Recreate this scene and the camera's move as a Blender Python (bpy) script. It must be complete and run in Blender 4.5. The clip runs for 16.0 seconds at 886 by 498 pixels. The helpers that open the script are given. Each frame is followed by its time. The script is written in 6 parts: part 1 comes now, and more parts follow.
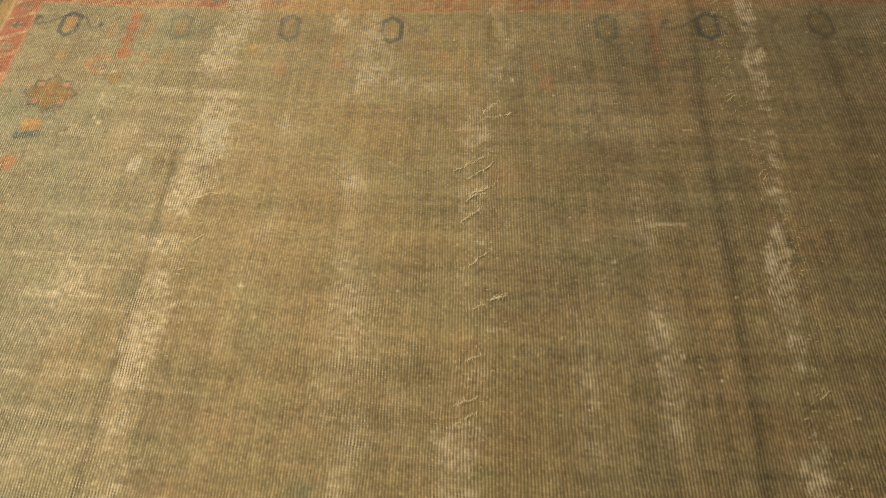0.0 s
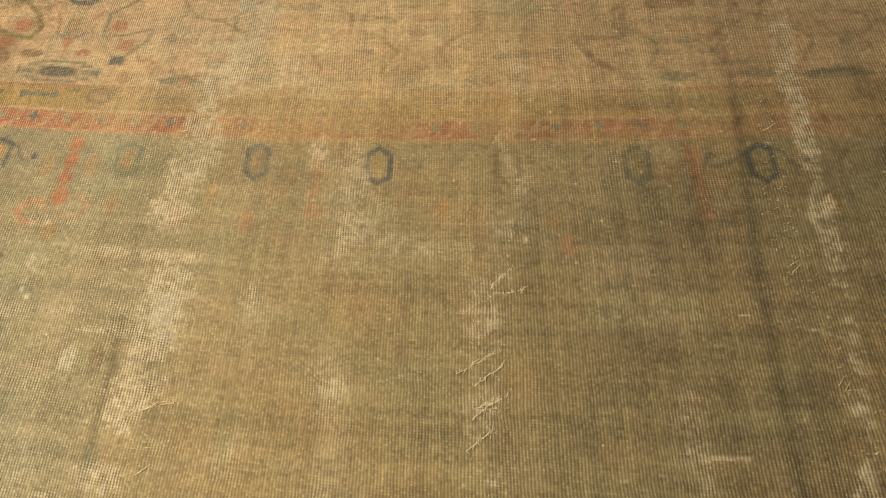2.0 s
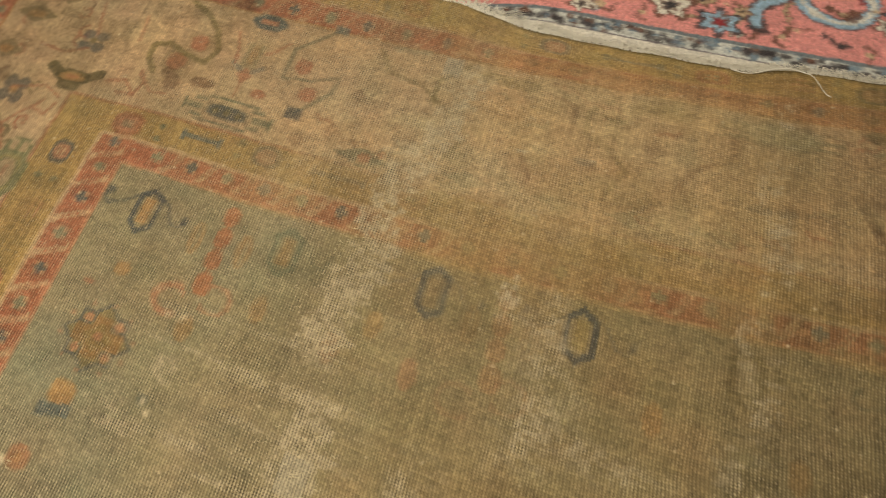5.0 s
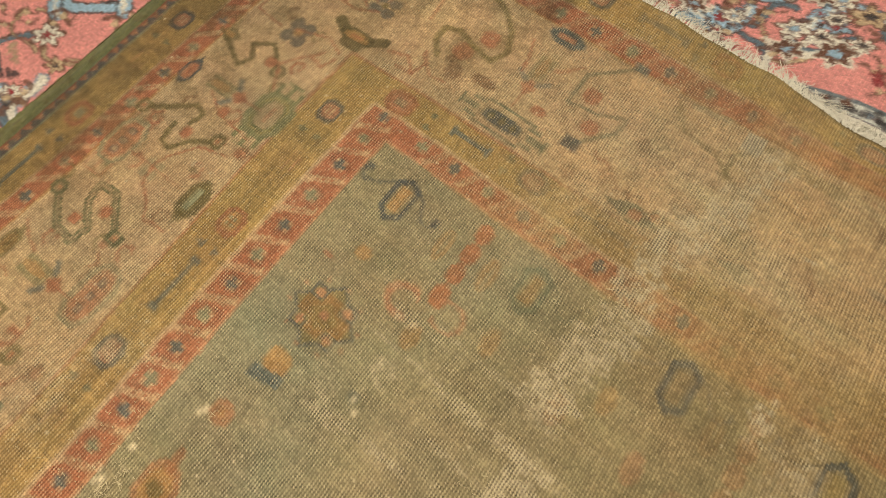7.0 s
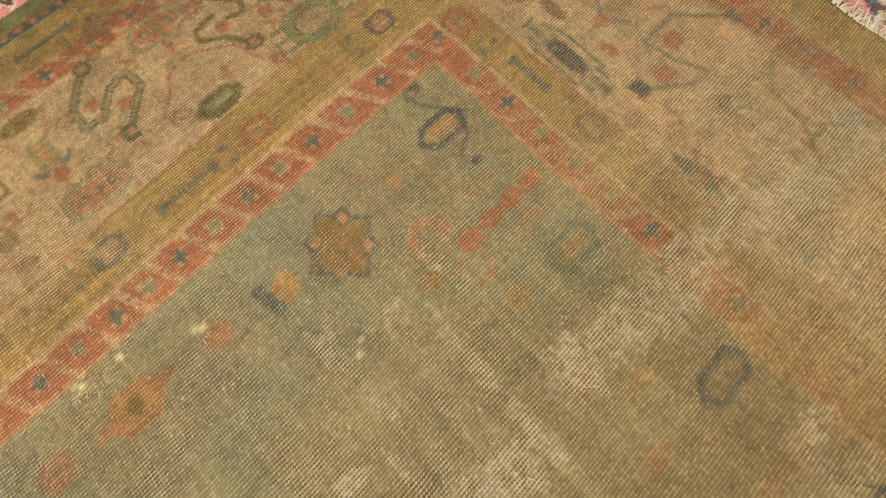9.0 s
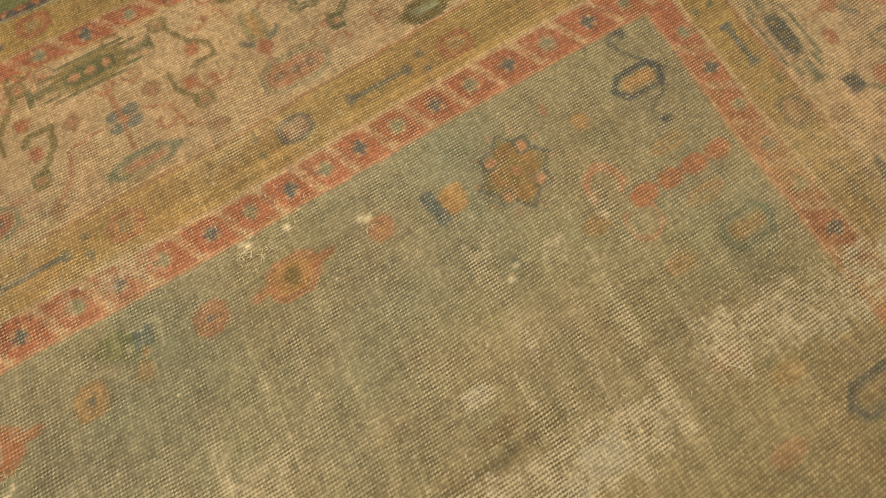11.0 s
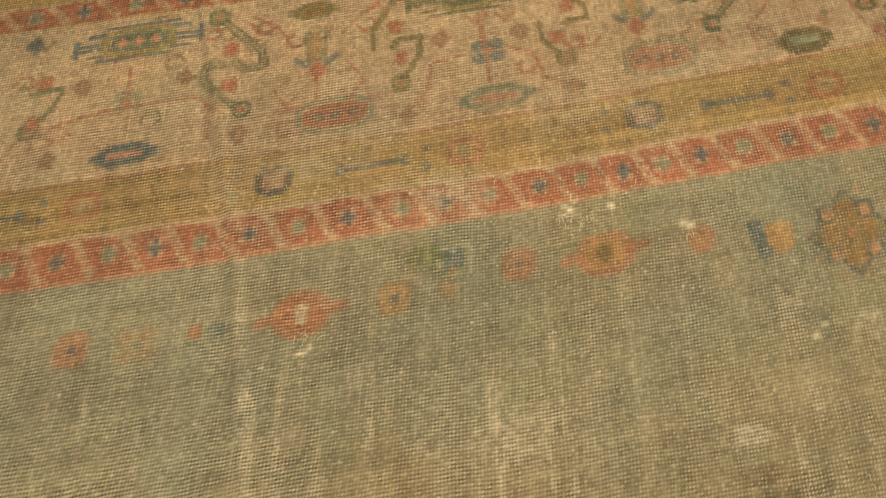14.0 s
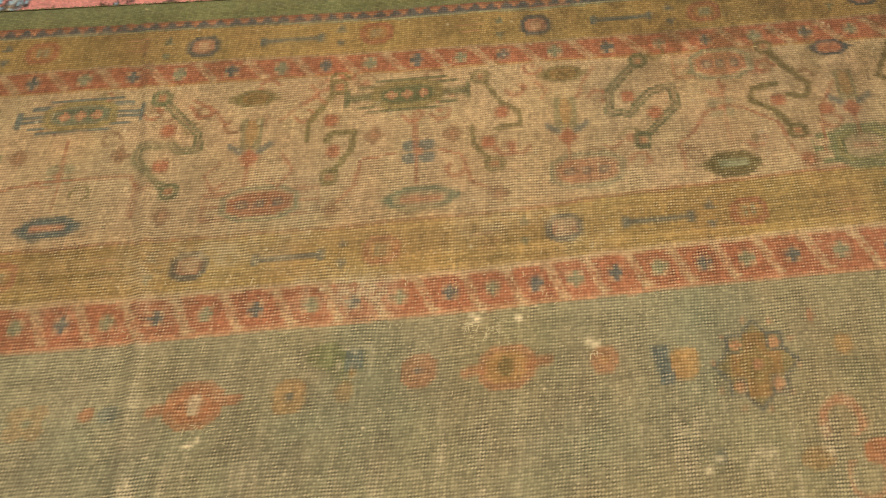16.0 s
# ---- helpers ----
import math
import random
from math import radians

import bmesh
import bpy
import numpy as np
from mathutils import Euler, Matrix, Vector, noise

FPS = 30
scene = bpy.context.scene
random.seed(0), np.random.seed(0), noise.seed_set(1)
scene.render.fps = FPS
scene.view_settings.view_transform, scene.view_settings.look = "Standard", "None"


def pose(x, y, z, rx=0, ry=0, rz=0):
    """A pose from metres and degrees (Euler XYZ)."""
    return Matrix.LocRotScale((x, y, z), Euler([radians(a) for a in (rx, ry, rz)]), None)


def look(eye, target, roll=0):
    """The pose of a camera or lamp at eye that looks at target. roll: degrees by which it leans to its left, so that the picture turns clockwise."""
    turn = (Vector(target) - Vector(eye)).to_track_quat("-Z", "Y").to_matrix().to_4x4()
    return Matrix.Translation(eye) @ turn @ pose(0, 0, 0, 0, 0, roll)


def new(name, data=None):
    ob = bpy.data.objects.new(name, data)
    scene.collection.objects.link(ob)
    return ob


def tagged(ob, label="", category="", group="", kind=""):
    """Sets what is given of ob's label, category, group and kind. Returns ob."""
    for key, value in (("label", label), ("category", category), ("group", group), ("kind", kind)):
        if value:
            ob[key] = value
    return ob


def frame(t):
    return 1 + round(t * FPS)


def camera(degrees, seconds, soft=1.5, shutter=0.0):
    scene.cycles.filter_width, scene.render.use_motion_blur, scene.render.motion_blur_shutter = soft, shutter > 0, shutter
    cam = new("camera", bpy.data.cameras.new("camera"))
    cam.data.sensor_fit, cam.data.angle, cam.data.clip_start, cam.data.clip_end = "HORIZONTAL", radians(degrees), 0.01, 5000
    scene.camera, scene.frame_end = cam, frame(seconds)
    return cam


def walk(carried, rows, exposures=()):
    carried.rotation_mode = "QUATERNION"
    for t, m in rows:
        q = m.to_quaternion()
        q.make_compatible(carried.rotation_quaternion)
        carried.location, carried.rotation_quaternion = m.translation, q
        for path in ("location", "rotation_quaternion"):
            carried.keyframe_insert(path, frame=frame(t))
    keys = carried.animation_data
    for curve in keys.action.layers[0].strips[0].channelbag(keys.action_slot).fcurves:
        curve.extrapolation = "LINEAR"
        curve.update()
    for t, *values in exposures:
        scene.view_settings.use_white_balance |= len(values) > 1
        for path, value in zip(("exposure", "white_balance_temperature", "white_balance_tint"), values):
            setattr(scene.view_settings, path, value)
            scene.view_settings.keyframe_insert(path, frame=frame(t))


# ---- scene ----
cam = camera(55.1, 16.0, soft=1.0, shutter=0.3)
# seconds, eye, target, lean in degrees
PATH = [
    (0, (0.019, -0.005, 1.098), (-0.128, 1.219, -0.477), -8.2),
    (0.5, (-0.006, 0.125, 1.087), (-0.124, 1.348, -0.492), -7.6),
    (1, (-0.031, 0.24, 1.094), (-0.11, 1.442, -0.502), -7.2),
    (1.5, (-0.022, 0.335, 1.092), (-0.112, 1.522, -0.515), -7.7),
    (2, (0.024, 0.454, 1.084), (-0.136, 1.626, -0.528), -10.1),
    (2.5, (0.033, 0.535, 1.077), (-0.133, 1.672, -0.56), -10.4),
    (3, (-0.002, 0.638, 1.076), (-0.114, 1.796, -0.551), -8.8),
    (3.5, (-0.048, 0.719, 1.067), (-0.108, 1.841, -0.587), -7.3),
    (4, (-0.069, 0.764, 1.057), (-0.149, 1.853, -0.62), -7.9),
    (4.5, (-0.092, 0.835, 1.045), (-0.388, 1.903, -0.62), -12.8),
    (5, (-0.13, 0.896, 1.06), (-0.579, 1.902, -0.609), -12.3),
    (5.2, (-0.142, 0.91, 1.063), (-0.647, 1.879, -0.612), -12.2),
    (7.3, (-0.372, 0.947, 1.064), (-1.079, 1.793, -0.605), -6.4),
    (7.5, (-0.372, 0.96, 1.048), (-1.085, 1.783, -0.629), -6.4),
    (8, (-0.376, 0.996, 1.0), (-1.088, 1.763, -0.704), -6.6),
    (8.2, (-0.379, 1.0, 0.987), (-1.084, 1.75, -0.728), -6.3),
    (10.3, (-0.407, 0.948, 0.949), (-1.168, 1.495, -0.818), -4.3),
    (10.5, (-0.414, 0.936, 0.95), (-1.192, 1.438, -0.823), -5.2),
    (11, (-0.401, 0.917, 0.947), (-1.231, 1.363, -0.818), -6.0),
    (11.5, (-0.391, 0.893, 0.954), (-1.205, 1.333, -0.82), -4.8),
    (12, (-0.391, 0.799, 0.959), (-1.233, 1.232, -0.803), -5.1),
    (12.5, (-0.403, 0.712, 0.969), (-1.279, 1.06, -0.795), -6.5),
    (13, (-0.411, 0.681, 0.979), (-1.289, 0.985, -0.792), -4.8),
    (13.5, (-0.433, 0.687, 0.99), (-1.321, 0.858, -0.793), -6.8),
    (14, (-0.479, 0.716, 0.989), (-1.369, 0.827, -0.799), -4.1),
    (14.5, (-0.522, 0.77, 0.995), (-1.457, 0.808, -0.772), -3.9),
    (15, (-0.521, 0.812, 1.001), (-1.506, 0.835, -0.739), -3.8),
    (15.5, (-0.516, 0.848, 1.01), (-1.521, 0.881, -0.719), -3.7),
    (16, (-0.511, 0.867, 1.013), (-1.523, 0.958, -0.71), -1.5),
]
EXPOSURES = [(0.0, -0.02), (2.0, 0.10), (3.5, -0.06), (4.2, -0.18), (5.0, -0.46), (7.5, -0.28), (11.0, -0.36), (13.5, -0.38), (16.0, -0.32)]
walk(cam, [(t, look(eye, target, lean)) for t, eye, target, lean in PATH], EXPOSURES)

# ---- light: daylight through the unseen window and an added warm lamp ----
world = bpy.data.worlds.new("world")
scene.world = world
world.use_nodes = True
sky = world.node_tree.nodes.new("ShaderNodeTexSky")
sky.sky_type, sky.sun_disc, sky.sun_elevation, sky.sun_rotation = "NISHITA", False, radians(35), radians(250)
world.node_tree.links.new(sky.outputs["Color"], world.node_tree.nodes["Background"].inputs["Color"])
world.node_tree.nodes["Background"].inputs["Strength"].default_value = 0.08


def area_lamp(name, at, to, width, height, watts, colour):
    data = bpy.data.lights.new(name, "AREA")
    data.shape, data.size, data.size_y, data.energy, data.color = "RECTANGLE", width, height, watts, colour
    ob = new(name, data)
    ob.matrix_world = look(at, to)
    return ob


WARM = (1.0, 0.87, 0.66)
area_lamp("window_daylight", (-0.35, 3.52, 1.55), (-0.5, 1.0, 0.2), 1.7, 1.3, 42, WARM)
# unseen lamp, added so that the rug dims towards its right side
area_lamp("added_lamp_light", (-1.0, 0.82, 1.92), (-1.0, 0.82, 0.0), 0.34, 0.34, 54, (1.0, 0.87, 0.65))


# ---- colours and materials ----
def dye(r, g, b):
    """A base colour from 0-255 values, as linear light."""
    return np.array([((c / 255 + 0.055) / 1.055) ** 2.4 if c > 10 else c / 3295 for c in (r, g, b)])


FIELD, TAN, BASE = dye(137, 132, 106), dye(147, 129, 93), dye(192, 178, 148)
CREAM, RED, GOLD, GREEN = dye(176, 151, 117), dye(156, 101, 74), dye(158, 131, 82), dye(120, 123, 84)
BLUE, NAVY, TEAL, OLIVE = dye(88, 97, 93), dye(72, 77, 77), dye(101, 107, 85), dye(108, 97, 62)
RUST, LEAF, STRAW = dye(162, 110, 77), dye(104, 106, 74), dye(150, 134, 86)
BROWN, PINK, OCHRE, SAGE = dye(118, 88, 64), dye(170, 122, 92), dye(162, 126, 80), dye(130, 132, 105)


def nodes_of(name):
    mat = bpy.data.materials.new(name)
    mat.use_nodes = True
    return mat, mat.node_tree.nodes, mat.node_tree.links


def wool(name, rough, relief, gap, uneven, slub):
    """Knotted wool, one cell of the map "knots" for each knot: dye and wear from the mesh, gap shade in the colour,
    uneven knots, fibre fuzz.
    """
    mat, n, l = nodes_of(name)
    bsdf = n["Principled BSDF"]
    bsdf.inputs["Roughness"].default_value = rough
    bsdf.inputs["Specular IOR Level"].default_value = 0.2
    bsdf.inputs["Sheen Weight"].default_value = 0.10
    bsdf.inputs["Sheen Roughness"].default_value = 0.6

    def math_node(op, a, b=None, c=None):
        node = n.new("ShaderNodeMath")
        node.operation = op
        for k, value in enumerate((a, b, c)):
            if value is None:
                continue
            if isinstance(value, (int, float)):
                node.inputs[k].default_value = value
            else:
                l.new(value, node.inputs[k])
        return node.outputs[0]

    def mix(kind, factor, a, b):
        node = n.new("ShaderNodeMix")
        node.data_type, node.blend_type = "RGBA", kind
        for key, value in (("Factor", factor), ("A", a), ("B", b)):
            if isinstance(value, (int, float, tuple)):
                node.inputs[key].default_value = value
            else:
                l.new(value, node.inputs[key])
        return node.outputs["Result"]

    def span(value, a0, a1, b0, b1):
        node = n.new("ShaderNodeMapRange")
        l.new(value, node.inputs["Value"])
        for key, v in (("From Min", a0), ("From Max", a1), ("To Min", b0), ("To Max", b1)):
            node.inputs[key].default_value = v
        return node.outputs["Result"]

    uv = n.new("ShaderNodeUVMap")
    uv.uv_map = "knots"
    dyed = n.new("ShaderNodeAttribute")
    dyed.attribute_name = "dye"
    worn = n.new("ShaderNodeAttribute")
    worn.attribute_name = "wear"
    sep = n.new("ShaderNodeSeparateXYZ")
    l.new(uv.outputs["UV"], sep.inputs[0])
    shift = n.new("ShaderNodeVectorMath")
    shift.operation = "ADD"
    shift.inputs[1].default_value = (0.5, 0.5, 0)
    l.new(uv.outputs["UV"], shift.inputs[0])
    cell = n.new("ShaderNodeVectorMath")
    cell.operation = "FLOOR"
    l.new(shift.outputs[0], cell.inputs[0])
    chance = n.new("ShaderNodeTexWhiteNoise")
    chance.noise_dimensions = "2D"
    l.new(cell.outputs[0], chance.inputs["Vector"])
    fibre = n.new("ShaderNodeTexNoise")
    fibre.inputs["Scale"].default_value = 1.7
    fibre.inputs["Detail"].default_value = 4
    fibre.inputs["Roughness"].default_value = 0.65
    l.new(uv.outputs["UV"], fibre.inputs["Vector"])
    across = math_node("COSINE", math_node("MULTIPLY", sep.outputs["X"], 2 * math.pi))
    # each knot leans a little across its rib
    lean = math_node("MULTIPLY_ADD", math_node("FRACT", math_node("ADD", sep.outputs["X"], 0.5)), 0.42, -0.21)
    along = math_node("COSINE", math_node("MULTIPLY", math_node("ADD", sep.outputs["Y"], lean), 2 * math.pi))
    nub = math_node("ADD", math_node("MULTIPLY", across, 0.30), math_node("MULTIPLY_ADD", along, 0.185, 0.5))
    split_cell = n.new("ShaderNodeSeparateXYZ")
    l.new(cell.outputs[0], split_cell.inputs[0])

    def streak(across_step, along_step):
        """Noise that runs along single rows or single ribs."""
        joined = n.new("ShaderNodeCombineXYZ")
        l.new(math_node("MULTIPLY", split_cell.outputs["X"], across_step), joined.inputs[0])
        l.new(math_node("MULTIPLY", split_cell.outputs["Y"], along_step), joined.inputs[1])
        tex = n.new("ShaderNodeTexNoise")
        tex.inputs["Scale"].default_value = 1.0
        tex.inputs["Detail"].default_value = 2
        l.new(joined.outputs[0], tex.inputs["Vector"])
        return span(tex.outputs["Fac"], 0.25, 0.75, -1, 1)

    rows = math_node("ADD", streak(0.05, 0.83), streak(0.83, 0.05))
    nub = math_node("ADD", nub, math_node("MULTIPLY_ADD", fibre.outputs["Fac"], slub, -slub / 2))
    knot_tone = math_node("ADD", span(chance.outputs["Value"], 0, 1, 1 - uneven, 1 + uneven), math_node("MULTIPLY", rows, 0.09))
    # gap shade put into the colour; it fades where the pile is whole
    tight = n.new("ShaderNodeTexNoise")
    tight.inputs["Scale"].default_value = 0.07
    tight.inputs["Detail"].default_value = 3
    l.new(uv.outputs["UV"], tight.inputs["Vector"])
    clear = span(tight.outputs["Fac"], 0.34, 0.62, 0.62, 1.12)
    depth = math_node("MULTIPLY", span(worn.outputs["Fac"], 0.0, 0.85, 0.40, 1.55), clear)
    gap_shade = math_node("MULTIPLY", math_node("MULTIPLY", span(nub, 0.08, 0.62, 1, 0), gap), depth)
    tone = math_node("MULTIPLY", knot_tone, math_node("SUBTRACT", 1.0, gap_shade))
    # a pale thread of the foundation on top of each worn knot
    thread = span(nub, 0.60, 0.84, 0, 1)
    lack = math_node("ADD", worn.outputs["Fac"], math_node("MULTIPLY_ADD", chance.outputs["Value"], 0.5, -0.25))
    bare = math_node("MULTIPLY", math_node("MULTIPLY", thread, span(lack, 0.0, 0.95, 0.05, 0.92)), span(tight.outputs["Fac"], 0.34, 0.62, 0.6, 1.05))
    col = mix("MULTIPLY", 1.0, dyed.outputs["Color"], tone)
    # the bare thread keeps some of the dye
    pale = mix("MIX", span(worn.outputs["Fac"], 0.2, 0.9, 0.45, 0.95), mix("MULTIPLY", 1.0, dyed.outputs["Color"], (1.45, 1.42, 1.32, 1)), (*(BASE * 1.15), 1))
    col = mix("MIX", bare, col, pale)
    l.new(col, bsdf.inputs["Base Color"])
    bump = n.new("ShaderNodeBump")
    bump.inputs["Distance"].default_value = relief
    bump.inputs["Strength"].default_value = 0.9
    l.new(nub, bump.inputs["Height"])
    l.new(bump.outputs["Normal"], bsdf.inputs["Normal"])
    return mat


def plain(name, colour, rough, scale, amount, bumpy=0.001):
    """A plain surface with soft blotches and a fine grain."""
    mat, n, l = nodes_of(name)
    bsdf = n["Principled BSDF"]
    bsdf.inputs["Roughness"].default_value = rough
    tex = n.new("ShaderNodeTexNoise")
    tex.inputs["Scale"].default_value = scale
    tex.inputs["Detail"].default_value = 8
    ramp = n.new("ShaderNodeValToRGB")
    ramp.color_ramp.elements[0].color = (*(colour * (1 - amount)), 1)
    ramp.color_ramp.elements[1].color = (*np.minimum(colour * (1 + amount), 1), 1)
    co = n.new("ShaderNodeTexCoord")
    l.new(co.outputs["Object"], tex.inputs["Vector"])
    l.new(tex.outputs["Fac"], ramp.inputs["Fac"])
    l.new(ramp.outputs["Color"], bsdf.inputs["Base Color"])
    bump = n.new("ShaderNodeBump")
    bump.inputs["Distance"].default_value = bumpy
    l.new(tex.outputs["Fac"], bump.inputs["Height"])
    l.new(bump.outputs["Normal"], bsdf.inputs["Normal"])
    return mat


RIB, ROW = 0.0046, 0.0042
WORN_WOOL = wool("worn_wool", 0.85, 0.0012, 0.50, 0.13, 0.60)
PILE_WOOL = wool("pile_wool", 0.92, 0.0014, 0.22, 0.10, 0.7)
COTTON = plain("cotton_fringe", dye(230, 227, 216), 0.9, 60, 0.12)
TORN = plain("torn_thread", dye(206, 193, 160), 0.9, 60, 0.15)
FUZZ = plain("selvedge_wool", dye(128, 131, 90), 0.95, 80, 0.25)
SCREED = plain("screed_floor", dye(120, 112, 100), 0.8, 6, 0.2)
PLASTER = plain("plaster", dye(128, 112, 92), 0.9, 3, 0.08)
WHITE_PAINT = plain("white_paint", dye(225, 222, 214), 0.5, 5, 0.03)
BACKING = plain("rug_backing", dye(120, 104, 78), 0.95, 120, 0.2)


# ---- the room, which closes the place ----
def part(name, bm, mat, parent=None, label="", **tags):
    """Links a bmesh as one mesh object."""
    mesh = bpy.data.meshes.new(name)
    bm.to_mesh(mesh)
    bm.free()
    mesh.materials.append(mat)
    ob = new(name, mesh)
    ob.parent = parent
    return tagged(ob, label, **tags)


def box(x0, x1, y0, y1, z0, z1, bevel=0.0):
    bm = bmesh.new()
    bmesh.ops.create_cube(bm, size=1, matrix=Matrix.LocRotScale(((x0 + x1) / 2, (y0 + y1) / 2, (z0 + z1) / 2), None, (x1 - x0, y1 - y0, z1 - z0)))
    if bevel:
        bmesh.ops.bevel(bm, geom=bm.edges[:], offset=bevel, segments=2, affect="EDGES")
    return bm


LOW = -0.011
XA, XB, YA, YB, TOP = -3.3, 3.4, -3.2, 3.5, 2.62
part("floor", box(XA, XB, YA, YB, LOW - 0.12, LOW), SCREED, None, "grey-brown screed floor under the rugs", category="floor", kind="structure")
part("ceiling", box(XA, XB, YA, YB, TOP, TOP + 0.12), PLASTER, None, "brown plastered ceiling", category="ceiling", kind="structure")
for name, sides in (("wall_east", (XB, XB + 0.15, YA - 0.15, YB + 0.15)), ("wall_west", (XA - 0.15, XA, YA - 0.15, YB + 0.15)), ("wall_south", (XA, XB, YA - 0.15, YA))):
    part(name, box(*sides, LOW - 0.12, TOP + 0.12), PLASTER, None, "brown plastered wall", category="wall", kind="structure")
wall_n = bmesh.new()
WX0, WX1, WZ0, WZ1 = -1.3, 0.6, 0.85, 2.25
for x0, x1, z0, z1 in ((XA, WX0, LOW - 0.12, TOP + 0.12), (WX1, XB, LOW - 0.12, TOP + 0.12), (WX0, WX1, LOW - 0.12, WZ0), (WX0, WX1, WZ1, TOP + 0.12)):
    piece = box(x0, x1, YB, YB + 0.15, z0, z1)
    mesh = bpy.data.meshes.new("tmp")
    piece.to_mesh(mesh)
    piece.free()
    wall_n.from_mesh(mesh)
    bpy.data.meshes.remove(mesh)
part("wall_north", wall_n, PLASTER, None, "brown plastered wall with a window opening", category="wall", kind="structure")
window = tagged(new("window_1"), "white painted window frame in the plastered wall", "window", kind="structure")
MID = (WX0 + WX1) / 2
window.location = (MID, YB + 0.1, WZ0)
for x0, x1, z0, z1 in ((WX0, WX1, WZ0, WZ0 + 0.05), (WX0, WX1, WZ1 - 0.05, WZ1), (WX0, WX0 + 0.05, WZ0 + 0.05, WZ1 - 0.05), (WX1 - 0.05, WX1, WZ0 + 0.05, WZ1 - 0.05)):
    part("frame_rail", box(x0 - MID, x1 - MID, -0.03, 0.03, z0 - WZ0, z1 - WZ0), WHITE_PAINT, window)
# added fixture that gives the extra lamp a body, always out of view
lamp = tagged(new("added_lamp"), "added lamp out of view, a white shade on a cord", "lamp")
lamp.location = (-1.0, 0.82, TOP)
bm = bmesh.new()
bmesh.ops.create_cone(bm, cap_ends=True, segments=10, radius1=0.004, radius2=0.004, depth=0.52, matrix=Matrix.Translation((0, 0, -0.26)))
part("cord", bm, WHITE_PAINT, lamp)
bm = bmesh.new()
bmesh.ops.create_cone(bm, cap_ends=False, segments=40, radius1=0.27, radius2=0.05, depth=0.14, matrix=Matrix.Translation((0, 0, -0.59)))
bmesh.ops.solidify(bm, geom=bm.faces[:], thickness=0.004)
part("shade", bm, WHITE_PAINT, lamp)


# ---- knotted rugs: a grid of knots, each with its dye, split into bands and motifs ----
def value_noise(u, v, su, sv, seed, octaves=3):
    """Smooth noise from 0 to 1 on the outer grid of v and u, in cells of su by sv metres."""
    rng = np.random.RandomState(seed)
    total, weight, amp = 0.0, 0.0, 1.0
    for k in range(octaves):
        a, b = (u - u[0]) / su * 2**k, (v - v[0]) / sv * 2**k
        lattice = rng.rand(int(b.max()) + 3, int(a.max()) + 3)
        ia, ib = a.astype(int), b.astype(int)
        fa, fb = a - ia, b - ib
        fa, fb = fa * fa * (3 - 2 * fa), (fb * fb * (3 - 2 * fb))[:, None]
        top = lattice[np.ix_(ib, ia)] * (1 - fa) + lattice[np.ix_(ib, ia + 1)] * fa
        low = lattice[np.ix_(ib + 1, ia)] * (1 - fa) + lattice[np.ix_(ib + 1, ia + 1)] * fa
        total = total + amp * (top * (1 - fb) + low * fb)
        weight, amp = weight + amp, amp * 0.55
    return total / weight


def smooth(x, lo, hi):
    t = np.clip((x - lo) / (hi - lo), 0, 1)
    return t * t * (3 - 2 * t)


def ellipse(x, y, rx, ry):
    return (np.sqrt((x / rx) ** 2 + (y / ry) ** 2) - 1) * min(rx, ry)


def rect(x, y, rx, ry):
    return np.maximum(abs(x) - rx, abs(y) - ry)


def octagon(x, y, rx, ry):
    return (np.maximum(np.maximum(abs(x) / rx, abs(y) / ry), (abs(x) / rx + abs(y) / ry) * 0.655) - 1) * min(rx, ry)


def diamond(x, y, rx, ry):
    return (abs(x) / rx + abs(y) / ry - 1) * min(rx, ry) * 0.7


def stroke(x, y, points, w):
    """Distance to a line through points, less half its width."""
    best = None
    for (ax, ay), (bx, by) in zip(points, points[1:]):
        dx, dy = bx - ax, by - ay
        t = np.clip(((x - ax) * dx + (y - ay) * dy) / (dx * dx + dy * dy + 1e-12), 0, 1)
        d = np.hypot(x - ax - t * dx, y - ay - t * dy)
        best = d if best is None else np.minimum(best, d)
    return best - w / 2


